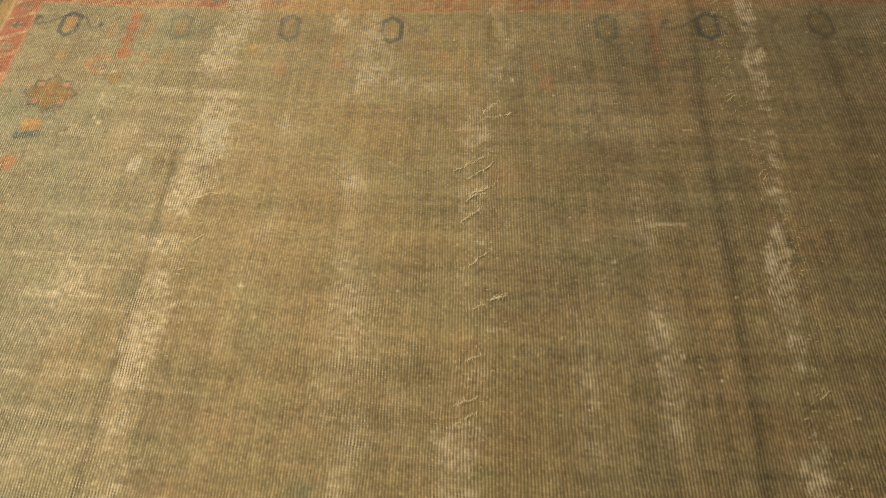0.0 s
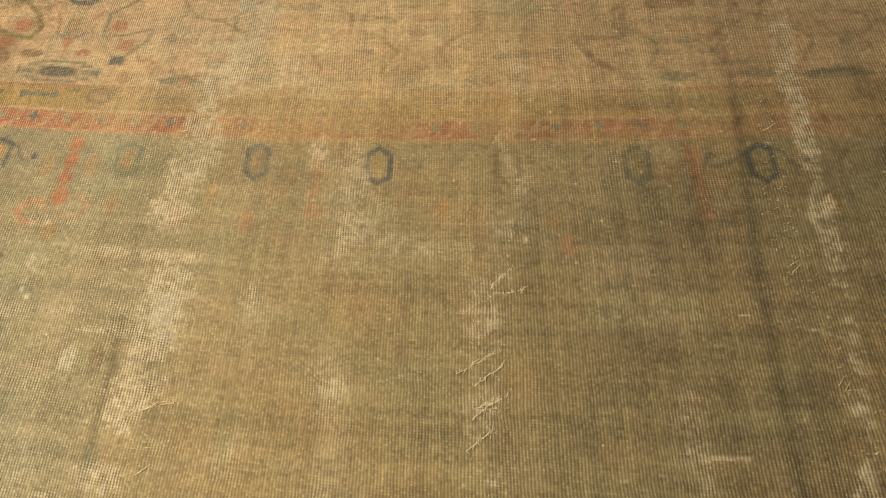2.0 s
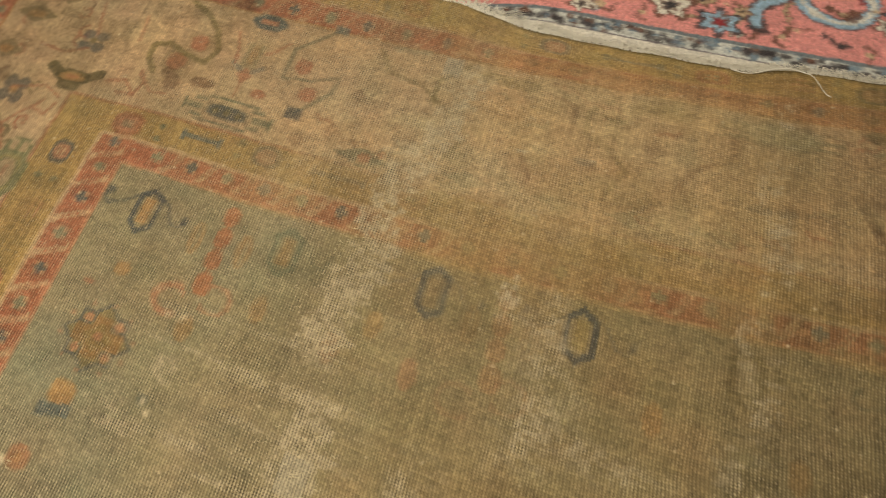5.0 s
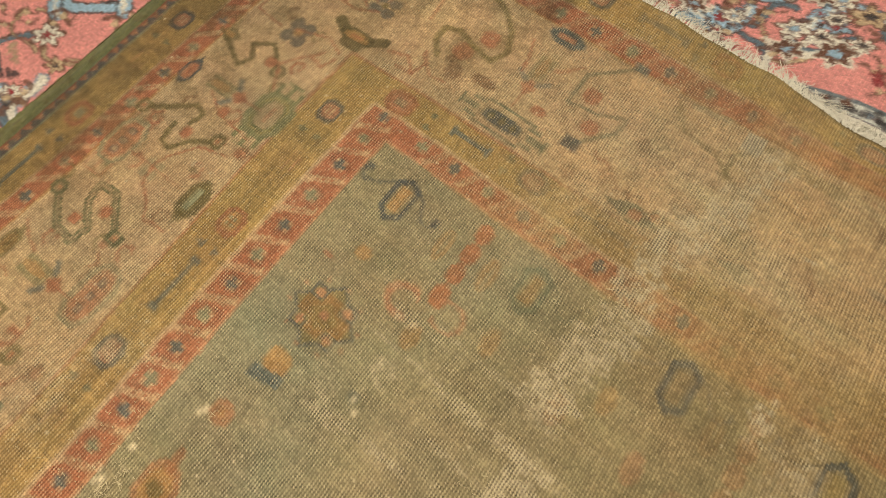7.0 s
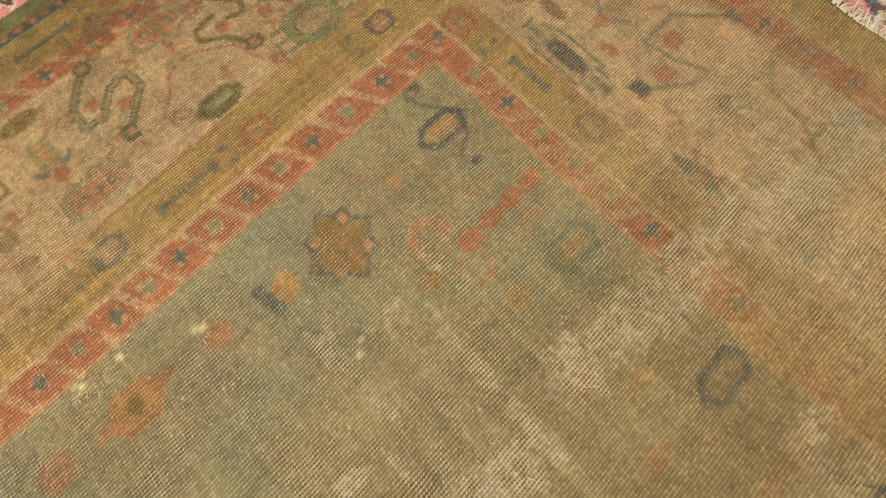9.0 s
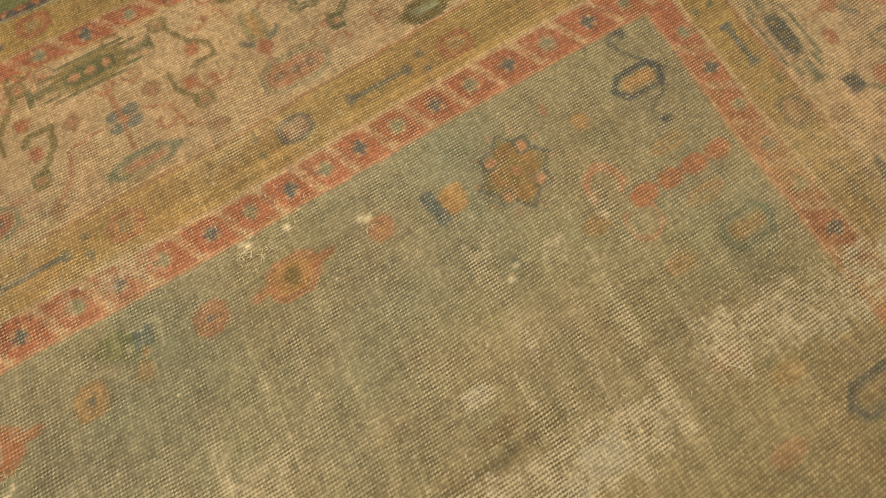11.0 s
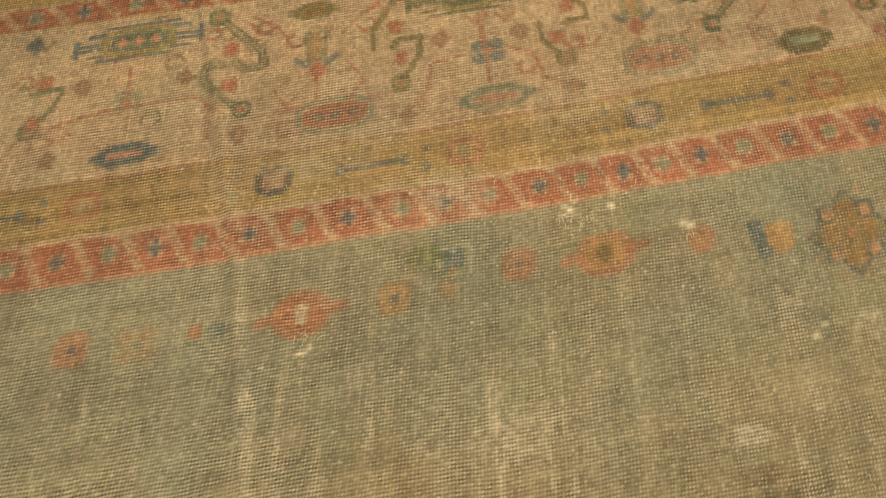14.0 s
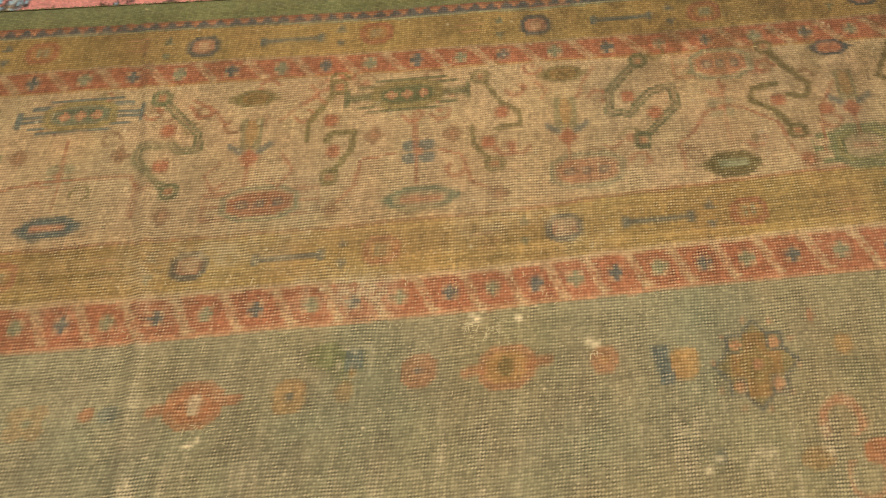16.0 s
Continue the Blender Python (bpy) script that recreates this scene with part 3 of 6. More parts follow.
def hexagon(c, pid, at, rim, heart, fade, hooks=1.0):
    """A long ringed hexagon with thin hooked arms."""
    p = c.piece("hexagon_motif", pid, "slate-blue ringed hexagon with hooked arms" if fade > 0.6 else "faded grey-green ringed hexagon")
    arms = (((-0.006, 0.040), (-0.045, 0.006), (-0.074, -0.006), (-0.088, 0.006), (-0.078, 0.022)), ((0.010, 0.038), (0.036, 0.020), (0.050, -0.008), (0.066, -0.012), (0.076, 0.002)))
    for arm, tip in zip(arms, ((-0.080, 0.018), (0.074, 0.002))):
        c.ink(p, at, 0.14, "E", rim, lambda x, y: stroke(x, y, arm, 0.0040 + 0.002 * hooks), fade * (0.35 + 0.4 * hooks))
        c.ink(p, at, 0.14, "E", rim, lambda x, y: ellipse(x - tip[0], y - tip[1], 0.006 + 0.003 * hooks, 0.009), fade * (0.2 + 0.5 * hooks))
    long = lambda x, y, rx, ry: np.maximum(abs(x) - rx, abs(y) * 0.75 + abs(x) * 0.55 - ry * 0.75 - rx * 0.12)  # noqa: E731
    c.ink(p, at, 0.12, "E", rim, lambda x, y: long(x, y, 0.0235, 0.042), fade)
    c.ink(p, at, 0.12, "E", FIELD * 0.4 + TAN * 0.6, lambda x, y: long(x, y, 0.0150, 0.031), fade)
    c.ink(p, at, 0.12, "E", heart, lambda x, y: rect(x, y, 0.0095, 0.024), fade * 0.8)


def cartouche(c, pid, at, turn, rx, ry, bar, fill, ground, rose, label, fade=0.8):
    """A combed palmette: long bars above and below, T-shaped ends and roses in a row."""
    p = c.piece("palmette_motif", pid, label)
    for s in (-1, 1):
        c.ink(p, at, rx * 2.4, turn, bar, lambda x, y: rect(x - s * rx * 0.1, y - s * ry * 0.92, rx * 1.0, 0.0030), fade)
        for a in (-1, 1):
            c.ink(p, at, rx * 2.4, turn, bar, lambda x, y: rect(x - a * rx * 1.12, y - s * ry * 0.60, rx * 0.26, 0.0034), fade)
            c.ink(p, at, rx * 2.4, turn, bar, lambda x, y: rect(x - a * rx * 1.30, y - s * ry * 0.13, rx * 0.38, 0.0030), fade)
        c.ink(p, at, rx * 2.4, turn, bar, lambda x, y: rect(x - s * rx * 1.68, y, 0.0034, ry * 0.50), fade)
    c.ink(p, at, rx * 2, turn, fill, lambda x, y: octagon(x, y, rx, ry * 0.86), fade)
    c.ink(p, at, rx * 2, turn, bar, lambda x, y: octagon(x, y, rx * 0.80, ry * 0.56), fade * 0.5)
    c.ink(p, at, rx * 2, turn, ground, lambda x, y: octagon(x, y, rx * 0.72, ry * 0.48), fade)
    for k in (-0.44, 0, 0.44):
        c.ink(p, at, rx * 2, turn, rose, lambda x, y: diamond(x - k * rx, y, ry * 0.32, ry * 0.32), fade)
        c.ink(p, at, rx * 2, turn, CREAM, lambda x, y: rect(x - k * rx, y, 0.0024, 0.0024), fade * 0.7)


def ringed_palmette(c, pid, at, turn, rx, ry, rim, fill, label, fade=0.8, wings=None):
    """A red octagon with three dark eyes inside a pale gap and a thin green rim."""
    p = c.piece("palmette_motif", pid, label)
    if wings is not None:
        for s in (-1, 1):
            for y0 in (-0.7, 0.0, 0.7):
                c.ink(p, at, rx * 2.2, turn, wings, lambda x, y: rect(x - s * rx * 1.15, y - y0 * ry, rx * 0.36, 0.0028), fade * 0.8)
            c.ink(p, at, rx * 2.2, turn, wings, lambda x, y: rect(x - s * rx * 1.5, y, 0.0034, ry * 0.5), fade * 0.8)
    c.ink(p, at, rx * 2, turn, rim, lambda x, y: octagon(x, y, rx, ry), fade)
    c.ink(p, at, rx * 2, turn, CREAM, lambda x, y: octagon(x, y, rx - 0.006, ry - 0.005), fade)
    c.ink(p, at, rx * 2, turn, fill, lambda x, y: octagon(x, y, rx - 0.011, ry - 0.010), fade)
    for k in (-0.44, 0, 0.44):
        c.ink(p, at, rx * 2, turn, BLUE, lambda x, y: octagon(x - k * rx, y, 0.008, 0.008), fade * 0.75)
        c.ink(p, at, rx * 2, turn, CREAM, lambda x, y: rect(x - k * rx, y, 0.0034, 0.0034), fade * 0.8)


def bent_stem(c, pid, points, width, line, label, fade=0.8, double=True, knobs=(0, 1)):
    """A crooked stem drawn as two lines, with a ringed knob at each end."""
    vine(c, pid, points, width, line, label, fade, "stem_motif")
    if double:
        vine(c, pid, points, width * 0.40, CREAM * 0.92, "pale heart of the stem", fade * 0.75, "stem_motif")
    for k in knobs:
        at = points[-k]
        p = c.piece("bud_motif", pid, "ringed bud at the end of a stem")
        c.ink(p, at, 0.05, "S", line, lambda x, y: octagon(x, y, 0.0150, 0.0150), fade)
        c.ink(p, at, 0.05, "S", CREAM * 0.9, lambda x, y: octagon(x, y, 0.0085, 0.0085), fade * 0.7)
        c.ink(p, at, 0.05, "S", RUST, lambda x, y: rect(x, y, 0.005, 0.005), fade * 0.8)


def side_border(c, ids):
    red1, gold1, cream, red2, gold2, zig = (ids[k] for k in (1, 2, 3, 4, 5, 6))
    cross_row(c, red1, lambda t: side_mid(1, t), "S", (-1.60, -1.535, -1.475, -1.41, -1.344, -1.276, -1.215, -1.156, -1.091, -1.024, -0.958, -0.884, -0.828, -0.765, -0.697, -0.640, -0.581, -0.526, -0.471, -0.411, -0.349, -0.290, -0.226, -0.158, -0.085, -0.020, 0.036), 0.060, 1, 0.72)
    cross_row(c, red2, lambda t: side_mid(4, t), "S", (-1.59, -1.51, -1.435, -1.359, -1.279, -1.202, -1.128, -1.046, -0.967, -0.896, -0.825, -0.751, -0.681, -0.612, -0.530, -0.445, -0.360, -0.285, -0.205, -0.122, -0.045, 0.035, 0.115, 0.195, 0.275, 0.355), 0.044, 1, 0.68, 1)
    for t in (-1.585, -1.058, -0.537, -0.010):
        guard_unit(c, gold1, "S", side_mid(2, t + 0.1), t, 0.51, 0.95, t > -0.1)
    for t in (-1.640, -1.098, -0.558, -0.010):
        guard_unit(c, gold2, "S", side_mid(5, t + 0.1), t, 0.540)
    t = -1.61
    while t < 0.46:
        p = c.piece("tooth_motif", zig, "slate-blue tooth of the zigzag")
        c.ink(p, (side_mid(6, t) - 0.002, t), 0.03, "S", NAVY * 1.25, lambda x, y: np.maximum(abs(x) - 0.0145 * (1 - (y + 0.0085) / 0.019), abs(y) - 0.0085), 0.9)
        t += 0.0265
    # cream border, from one end towards the corner
    for at, bar, fill, ground, lab in (((-0.383, -1.268), BLUE * 1.15, STRAW * 0.80, TEAL * 1.0, "slate-barred palmette with a straw-yellow body"), ((-0.375, -0.764), LEAF * 0.85, STRAW * 0.72, LEAF * 0.9, "green combed palmette with pink roses"), ((-0.390, -1.80), BLUE, STRAW, TEAL, "slate-barred palmette with a straw-yellow body")):
        cartouche(c, cream, at, "S", 0.056, 0.033, bar, fill, ground, PINK * 1.05, lab, 0.85)
    ringed_palmette(c, cream, (-0.384, -0.269), "S", 0.050, 0.032, SAGE * 0.85, RED, "rose-red palmette with slate eyes and barred ends", 0.75, PINK * 0.9)
    ringed_palmette(c, cream, (-0.193, -0.972), "S", 0.056, 0.030, SAGE * 0.85, RED * 0.95, "brick-red palmette with a green rim", 0.85, PINK * 0.9)
    ringed_palmette(c, cream, (-0.203, -0.496), "S", 0.056, 0.032, SAGE * 0.8, RED * 1.1, "faded red palmette with a green rim", 0.62)
    palmette(c, cream, (-0.205, -0.080), "S", 0.050, 0.042, LEAF * 1.25, STRAW * 1.0, BROWN * 1.2, "green combed palmette with a tawny body", prongs=1, fade=0.85)
    spot(c, cream, (-0.205, -0.080), 0.036, LEAF * 0.9, "inner green ring of the palmette", 0.8, "palmette_motif", "S", octagon, 0.026)
    spot(c, cream, (-0.205, -0.080), 0.031, CREAM * 0.8, "tawny heart of the palmette", 0.85, "palmette_motif", "S", octagon, 0.021)
    spot(c, cream, (-0.205, -0.080), 0.018, PINK * 0.9, "pink bar of the palmette", 0.6, "palmette_motif", "S", rect, 0.005)
    leaf(c, cream, (-0.181, -1.271), "S", 0.044, 0.020, BLUE * 0.95, BLUE * 1.05, PINK * 1.15, "slate-blue leaf with a pink vein", 0.9)
    leaf(c, cream, (-0.178, -0.739), "S", 0.052, 0.021, TEAL * 1.05, CREAM * 0.9, PINK, "grey-green leaf with a pink vein", 0.85)
    leaf(c, cream, (-0.192, -0.281), "S", 0.040, 0.024, OLIVE * 0.85, OLIVE, SAGE * 1.1, "olive leaf with a blue vein", 0.9)
    for t in (-1.001, -0.520):
        p = c.piece("lozenge_motif", cream, "olive-brown lozenge with a slate heart")
        c.ink(p, (-0.390, t), 0.08, "S", OLIVE * 1.0, lambda x, y: octagon(x, y, 0.030, 0.017), 0.85)
        c.ink(p, (-0.390, t), 0.08, "S", OLIVE * 1.15, lambda x, y: rect(x, y, 0.040, 0.006), 0.7)
        c.ink(p, (-0.390, t), 0.08, "S", OCHRE * 0.75, lambda x, y: octagon(x, y, 0.020, 0.010), 0.7)
        c.ink(p, (-0.390, t), 0.08, "S", OLIVE * 0.85, lambda x, y: rect(x, y, 0.012, 0.004), 0.6)
    for at in ((-0.322, -0.999), (-0.312, -0.520), (-0.322, -0.082)):
        blossom(c, cream, at, "S", fade=0.85)
    flower(c, cream, (-0.263, -0.745), "S", BLUE * 1.1, PINK, 0.028, "slate-blue four-petalled flower", 0.9)
    flower(c, cream, (-0.292, 0.096), "S", NAVY * 0.9, OCHRE, 0.036, "dark four-petalled flower")
    flower(c, cream, (-0.272, -1.274), "S", SAGE * 0.9, PINK, 0.024, "pale pink and green flower", 0.65)
    flower(c, cream, (-0.296, -0.281), "S", SAGE * 0.9, PINK, 0.024, "pale pink and green flower", 0.6)
    leaf(c, cream, (-0.400, -0.090), "S", 0.028, 0.017, NAVY, PINK, RED, "slate-blue lozenge with a red heart", 0.95)
    spot(c, cream, (-0.404, -1.425), 0.017, BLUE * 0.9, "slate-blue diamond", 0.8, "diamond_motif", "S", diamond, 0.021)
    # bent stems
    bent_stem(c, cream, ((-0.405, -1.147), (-0.369, -1.117), (-0.328, -1.080), (-0.301, -1.077), (-0.298, -1.105), (-0.315, -1.119), (-0.314, -1.165), (-0.290, -1.167), (-0.244, -1.129), (-0.227, -1.108)), 0.0125, LEAF * 0.9, "green bent stem", 0.9)
    bent_stem(c, cream, ((-0.400, -0.872), (-0.364, -0.894), (-0.334, -0.914), (-0.302, -0.914)), 0.0105, OLIVE * 1.15, "olive bent stem", 0.85, False, (0,))
    bent_stem(c, cream, ((-0.297, -0.884), (-0.310, -0.878), (-0.309, -0.842), (-0.279, -0.845), (-0.242, -0.868), (-0.230, -0.876)), 0.0105, OLIVE * 1.15, "olive bent stem", 0.85, False, (1,))
    bent_stem(c, cream, ((-0.398, -0.650), (-0.343, -0.619), (-0.324, -0.592), (-0.298, -0.590), (-0.294, -0.625)), 0.0095, OLIVE * 1.05, "olive bent stem", 0.8, False, (0,))
    bent_stem(c, cream, ((-0.300, -0.664), (-0.270, -0.662), (-0.250, -0.650), (-0.228, -0.631)), 0.0095, OLIVE * 1.05, "olive bent stem", 0.8, False, (1,))
    bent_stem(c, cream, ((-0.404, -0.398), (-0.381, -0.420), (-0.349, -0.449), (-0.307, -0.453), (-0.299, -0.421), (-0.317, -0.409), (-0.340, -0.386), (-0.347, -0.354), (-0.311, -0.348), (-0.276, -0.382), (-0.248, -0.407)), 0.0145, LEAF * 0.78, "dark green bent stem", 0.9)
    bent_stem(c, cream, ((-0.410, -0.195), (-0.373, -0.174), (-0.330, -0.140), (-0.304, -0.146), (-0.310, -0.172)), 0.0110, OLIVE * 0.95, "olive bent stem", 0.88, False, (0,))
    bent_stem(c, cream, ((-0.335, -0.190), (-0.328, -0.228), (-0.305, -0.233), (-0.285, -0.203), (-0.240, -0.174)), 0.0110, OLIVE * 0.95, "olive bent stem", 0.88, False, (1,))
    bent_stem(c, cream, ((-0.41, 0.016), (-0.335, -0.028), (-0.322, 0.000), (-0.345, 0.026), (-0.31, 0.05), (-0.258, 0.003)), 0.010, OLIVE * 0.8, "dark olive bent stem", 0.85, False, (1,))
    bent_stem(c, cream, ((-0.316, -1.372), (-0.312, -1.418)), 0.0095, LEAF * 0.9, "green bent stem", 0.8, False, ())
    bent_stem(c, cream, ((-0.310, -1.372), (-0.282, -1.385), (-0.246, -1.415)), 0.0095, LEAF * 0.9, "green bent stem", 0.8, False, (1,))
    for at in ((-0.340, -1.127), (-0.274, -1.128), (-0.335, -0.879), (-0.276, -0.873), (-0.324, -0.618), (-0.269, -0.641), (-0.334, -0.422), (-0.298, -0.384), (-0.302, -0.193), (-0.278, -0.121), (-0.189, -0.170), (-0.286, 0.013), (-0.26, -1.41), (-0.33, -1.40)):
        p = c.piece("spot_motif", cream, "small red spot in a brown ring")
        c.ink(p, at, 0.04, "S", BROWN * 1.25, lambda x, y: octagon(x, y, 0.0135, 0.0145), 0.5)
        c.ink(p, at, 0.04, "S", RED * 1.05, lambda x, y: octagon(x, y, 0.0095, 0.0105), 0.85)
    for at in ((-0.310, -1.344), (-0.301, -1.192), (-0.171, -0.869), (-0.185, -1.111), (-0.299, -0.813), (-0.175, -0.626), (-0.291, -0.694), (-0.186, -0.166), (-0.19, -1.38)):
        spot(c, cream, at, 0.016, BROWN * 1.2, "brown diamond", 0.7, "diamond_motif", "S", diamond, 0.020)
        spot(c, cream, at, 0.006, PINK, "pink heart of the diamond", 0.5, "diamond_motif", "S", diamond, 0.007)
    thin = "thin rust-red vine"
    for points in (((-0.235, -1.40), (-0.252, -1.37), (-0.263, -1.29), (-0.262, -1.17), (-0.240, -1.158), (-0.19, -1.158)), ((-0.335, -1.275), (-0.21, -1.272)), ((-0.395, -1.095), (-0.372, -1.06), (-0.34, -1.04)),
                   ((-0.34, -0.96), (-0.37, -0.93), (-0.395, -0.900)), ((-0.263, -0.78), (-0.256, -0.83), (-0.21, -0.838), (-0.185, -0.86)), ((-0.335, -0.752), (-0.205, -0.746)),
                   ((-0.262, -0.71), (-0.25, -0.68), (-0.20, -0.665), (-0.185, -0.64)), ((-0.290, -0.31), (-0.30, -0.27), (-0.292, -0.245), (-0.26, -0.20), (-0.20, -0.185)), ((-0.355, -0.277), (-0.22, -0.278)),
                   ((-0.285, -0.31), (-0.255, -0.330), (-0.235, -0.355), (-0.19, -0.35)), ((-0.40, -0.47), (-0.37, -0.49), (-0.34, -0.50)), ((-0.33, -0.10), (-0.28, -0.13), (-0.20, -0.14)), ((-0.24, 0.06), (-0.27, 0.02), (-0.24, -0.03)),
                   ((-0.30, 0.10), (-0.23, 0.12), (-0.19, 0.10)), ((-0.33, 0.09), (-0.40, 0.10), (-0.40, 0.14)), ((-0.28, -0.95), (-0.25, -0.93), (-0.22, -0.95), (-0.235, -0.965)), ((-0.27, -1.04), (-0.25, -1.06), (-0.22, -1.045), (-0.235, -1.03)),
                   ((-0.385, -1.10), (-0.36, -1.085), (-0.365, -1.065), (-0.38, -1.07)), ((-0.37, -0.925), (-0.385, -0.905), (-0.37, -0.89)), ((-0.25, -0.47), (-0.235, -0.455), (-0.25, -0.44)), ((-0.38, -0.565), (-0.36, -0.548), (-0.345, -0.555))):
        vine(c, cream, points, 0.0048, RED * 0.95, thin, 0.72)


def border_filling(c, cream):
    """Short curling rust tendrils with buds between the large motifs of the side border."""
    rng = random.Random(17)
    for k in range(64):
        b = -1.56 + 1.95 * (k + rng.random()) / 64
        a = rng.choice((-0.415, -0.365, -0.255, -0.225, -0.34)) + rng.uniform(-0.012, 0.012)
        s1, s2 = rng.choice((-1, 1)), rng.choice((-1, 1))
        pts = ((a, b), (a + 0.012 * s1, b + 0.010 * s2), (a + 0.010 * s1, b + 0.024 * s2), (a - 0.004 * s1, b + 0.030 * s2), (a - 0.010 * s1, b + 0.022 * s2))
        if k % 3 == 0:
            spot(c, cream, (a - 0.006 * s1, b + 0.014 * s2), rng.uniform(0.006, 0.010), rng.choice((BROWN * 1.1, RED, OLIVE)), "small curled bud", 0.55, "bud_motif", "S", diamond)
        vine(c, cream, pts, 0.0058, rng.choice((RED * 0.95, RED * 0.9, BROWN * 1.1, OLIVE * 1.1)), "thin curling tendril", rng.uniform(0.6, 0.85), "tendril_motif")


def corner_and_end(c, ids):
    red1, gold1, cream, red2, gold2 = (ids[k] for k in (1, 2, 3, 4, 5))
    cross_row(c, red1, lambda t: 0.030, "E", [0.060 + 0.0705 * k for k in range(27)], 0.052, -1, 0.65, 1)
    cross_row(c, red2, lambda t: 0.421, "E", [0.02 + 0.0775 * k for k in range(25)], 0.05, -1, 0.45)
    ring(c, red1, (-0.026, 0.078), "E", RED * 0.9, PINK, SAGE, 0.030, 0.026, 0.8, "brick-red rosette in the corner of the guard")
    for dv in (0.064, 0.092):
        spot(c, gold1, (0.04, dv), 0.008, TEAL, "small blue-green triangle", 0.8, "triangle_motif", "E", diamond)
    p = c.piece("bar_motif", gold1, "thin slate-blue bar with splayed ends")
    c.ink(p, (0.121, 0.090), 0.08, "E", BLUE, lambda x, y: np.minimum(rect(x, y, 0.036, 0.0036), rect(abs(x) - 0.036, y, 0.005, 0.011)), 0.9)
    for u0, fade in ((0.251, 0.75), (0.758, 0.3), (1.264, 0.45), (1.77, 0.4)):
        guard_unit(c, gold1, "E", 0.091, u0, 0.505, fade)
    for u0, fade in ((0.141, 0.9), (0.674, 0.85), (1.185, 0.75), (1.688, 0.85)):
        guard_unit(c, gold2, "E", 0.484, u0, 0.51, fade)
    # corner of the cream border
    p = c.piece("butterfly_motif", cream, "dark olive butterfly-shaped leaf with a pale heart")
    c.ink(p, (-0.190, 0.150), 0.1, "E", OLIVE * 0.65, lambda x, y: np.minimum(octagon(x, y - 0.002, 0.036, 0.017), octagon(x, y + 0.018, 0.024, 0.013)), 0.9)
    for a in (-1, 1):
        c.ink(p, (-0.190, 0.150), 0.1, "E", OLIVE * 0.65, lambda x, y: stroke(x, y, ((a * 0.022, 0.0), (a * 0.054, 0.020)), 0.023), 0.9)
    c.ink(p, (-0.190, 0.150), 0.1, "E", OCHRE * 0.85, lambda x, y: octagon(x, y - 0.002, 0.026, 0.009), 0.75)
    c.ink(p, (-0.190, 0.150), 0.1, "E", RUST, lambda x, y: rect(x, y - 0.002, 0.012, 0.003), 0.8)
    flower(c, cream, (-0.193, 0.245), "E", NAVY * 1.05, OLIVE, 0.034, "dark blue-green four-petalled flower")
    for at, rx, ry in (((-0.351, 0.285), 0.052, 0.024), ((-0.365, 0.185), 0.042, 0.026), ((-0.30, 0.345), 0.040, 0.020), ((-0.40, 0.02), 0.03, 0.02)):
        spot(c, cream, at, rx, OLIVE * 0.85, "olive leaf of the corner", 0.65, "leaf_motif", "E", diamond, ry)
        spot(c, cream, at, rx * 0.4, OCHRE * 0.85, "ochre heart of the leaf", 0.75, "leaf_motif", "E", ellipse, ry * 0.4)
    for points in (((-0.218, 0.347), (-0.205, 0.300), (-0.193, 0.262)), ((-0.195, 0.225), (-0.24, 0.205), (-0.30, 0.215)), ((-0.085, 0.140), (-0.052, 0.142), (-0.042, 0.178), (-0.060, 0.20)), ((-0.216, 0.088), (-0.232, 0.066), (-0.20, 0.058), (-0.19, 0.085))):
        vine(c, cream, points, 0.0065, RED * 0.85, "rust-red vine of the corner", 0.7)
    for at, r in (((-0.004, 0.238), 0.019), ((0.023, 0.290), 0.018)):
        spot(c, cream, at, r * 1.6, OLIVE * 1.1, "olive rosette", 0.28, "rosette_motif")
        spot(c, cream, at, r, RED * 1.05, "brick-red rosette", 0.8, "rosette_motif")
    vine(c, cream, ((-0.032, 0.388), (0.015, 0.360), (0.046, 0.330), (0.066, 0.285), (0.050, 0.250), (0.010, 0.257), (-0.035, 0.276), (-0.064, 0.268), (-0.063, 0.234), (-0.040, 0.205)), 0.0125, STRAW * 0.58, "olive curling stem", 0.85, "stem_motif")
    for at, rx, ry in (((0.008, 0.190), 0.016, 0.022), ((0.069, 0.205), 0.028, 0.012), ((-0.010, 0.212), 0.012, 0.010)):
        spot(c, cream, at, rx, BROWN * 0.95, "dark brown bud", 0.75, "bud_motif", "E", ellipse, ry)
    leaf(c, cream, (0.140, 0.378), "E", 0.034, 0.021, BLUE, BLUE, PINK, "slate-blue lozenge with a pink heart", 0.9)
    blossom(c, cream, (0.139, 0.290), "E", fade=0.7)
    spot(c, cream, (0.182, 0.212), 0.015, RED, "brick-red bud", 0.8, "bud_motif", "E", ellipse, 0.011)
    cartouche(c, cream, (0.143, 0.155), "E", 0.052, 0.030, TEAL * 0.85, CREAM * 0.85, NAVY * 1.1, OLIVE, "grey-green combed palmette with a dark heart", 0.8)
    vine(c, cream, ((0.285, 0.398), (0.214, 0.330), (0.212, 0.262), (0.268, 0.268), (0.318, 0.290), (0.316, 0.255), (0.262, 0.192)), 0.008, TEAL * 0.8, "slate-green bent stem", 0.65, "stem_motif")
    spot(c, cream, (0.286, 0.398), 0.014, BLUE, "slate-blue bud", 0.85, "bud_motif", "E", rect, 0.010)
    spot(c, cream, (0.261, 0.192), 0.016, NAVY, "slate-blue bud", 0.8, "bud_motif", "E", rect, 0.014)
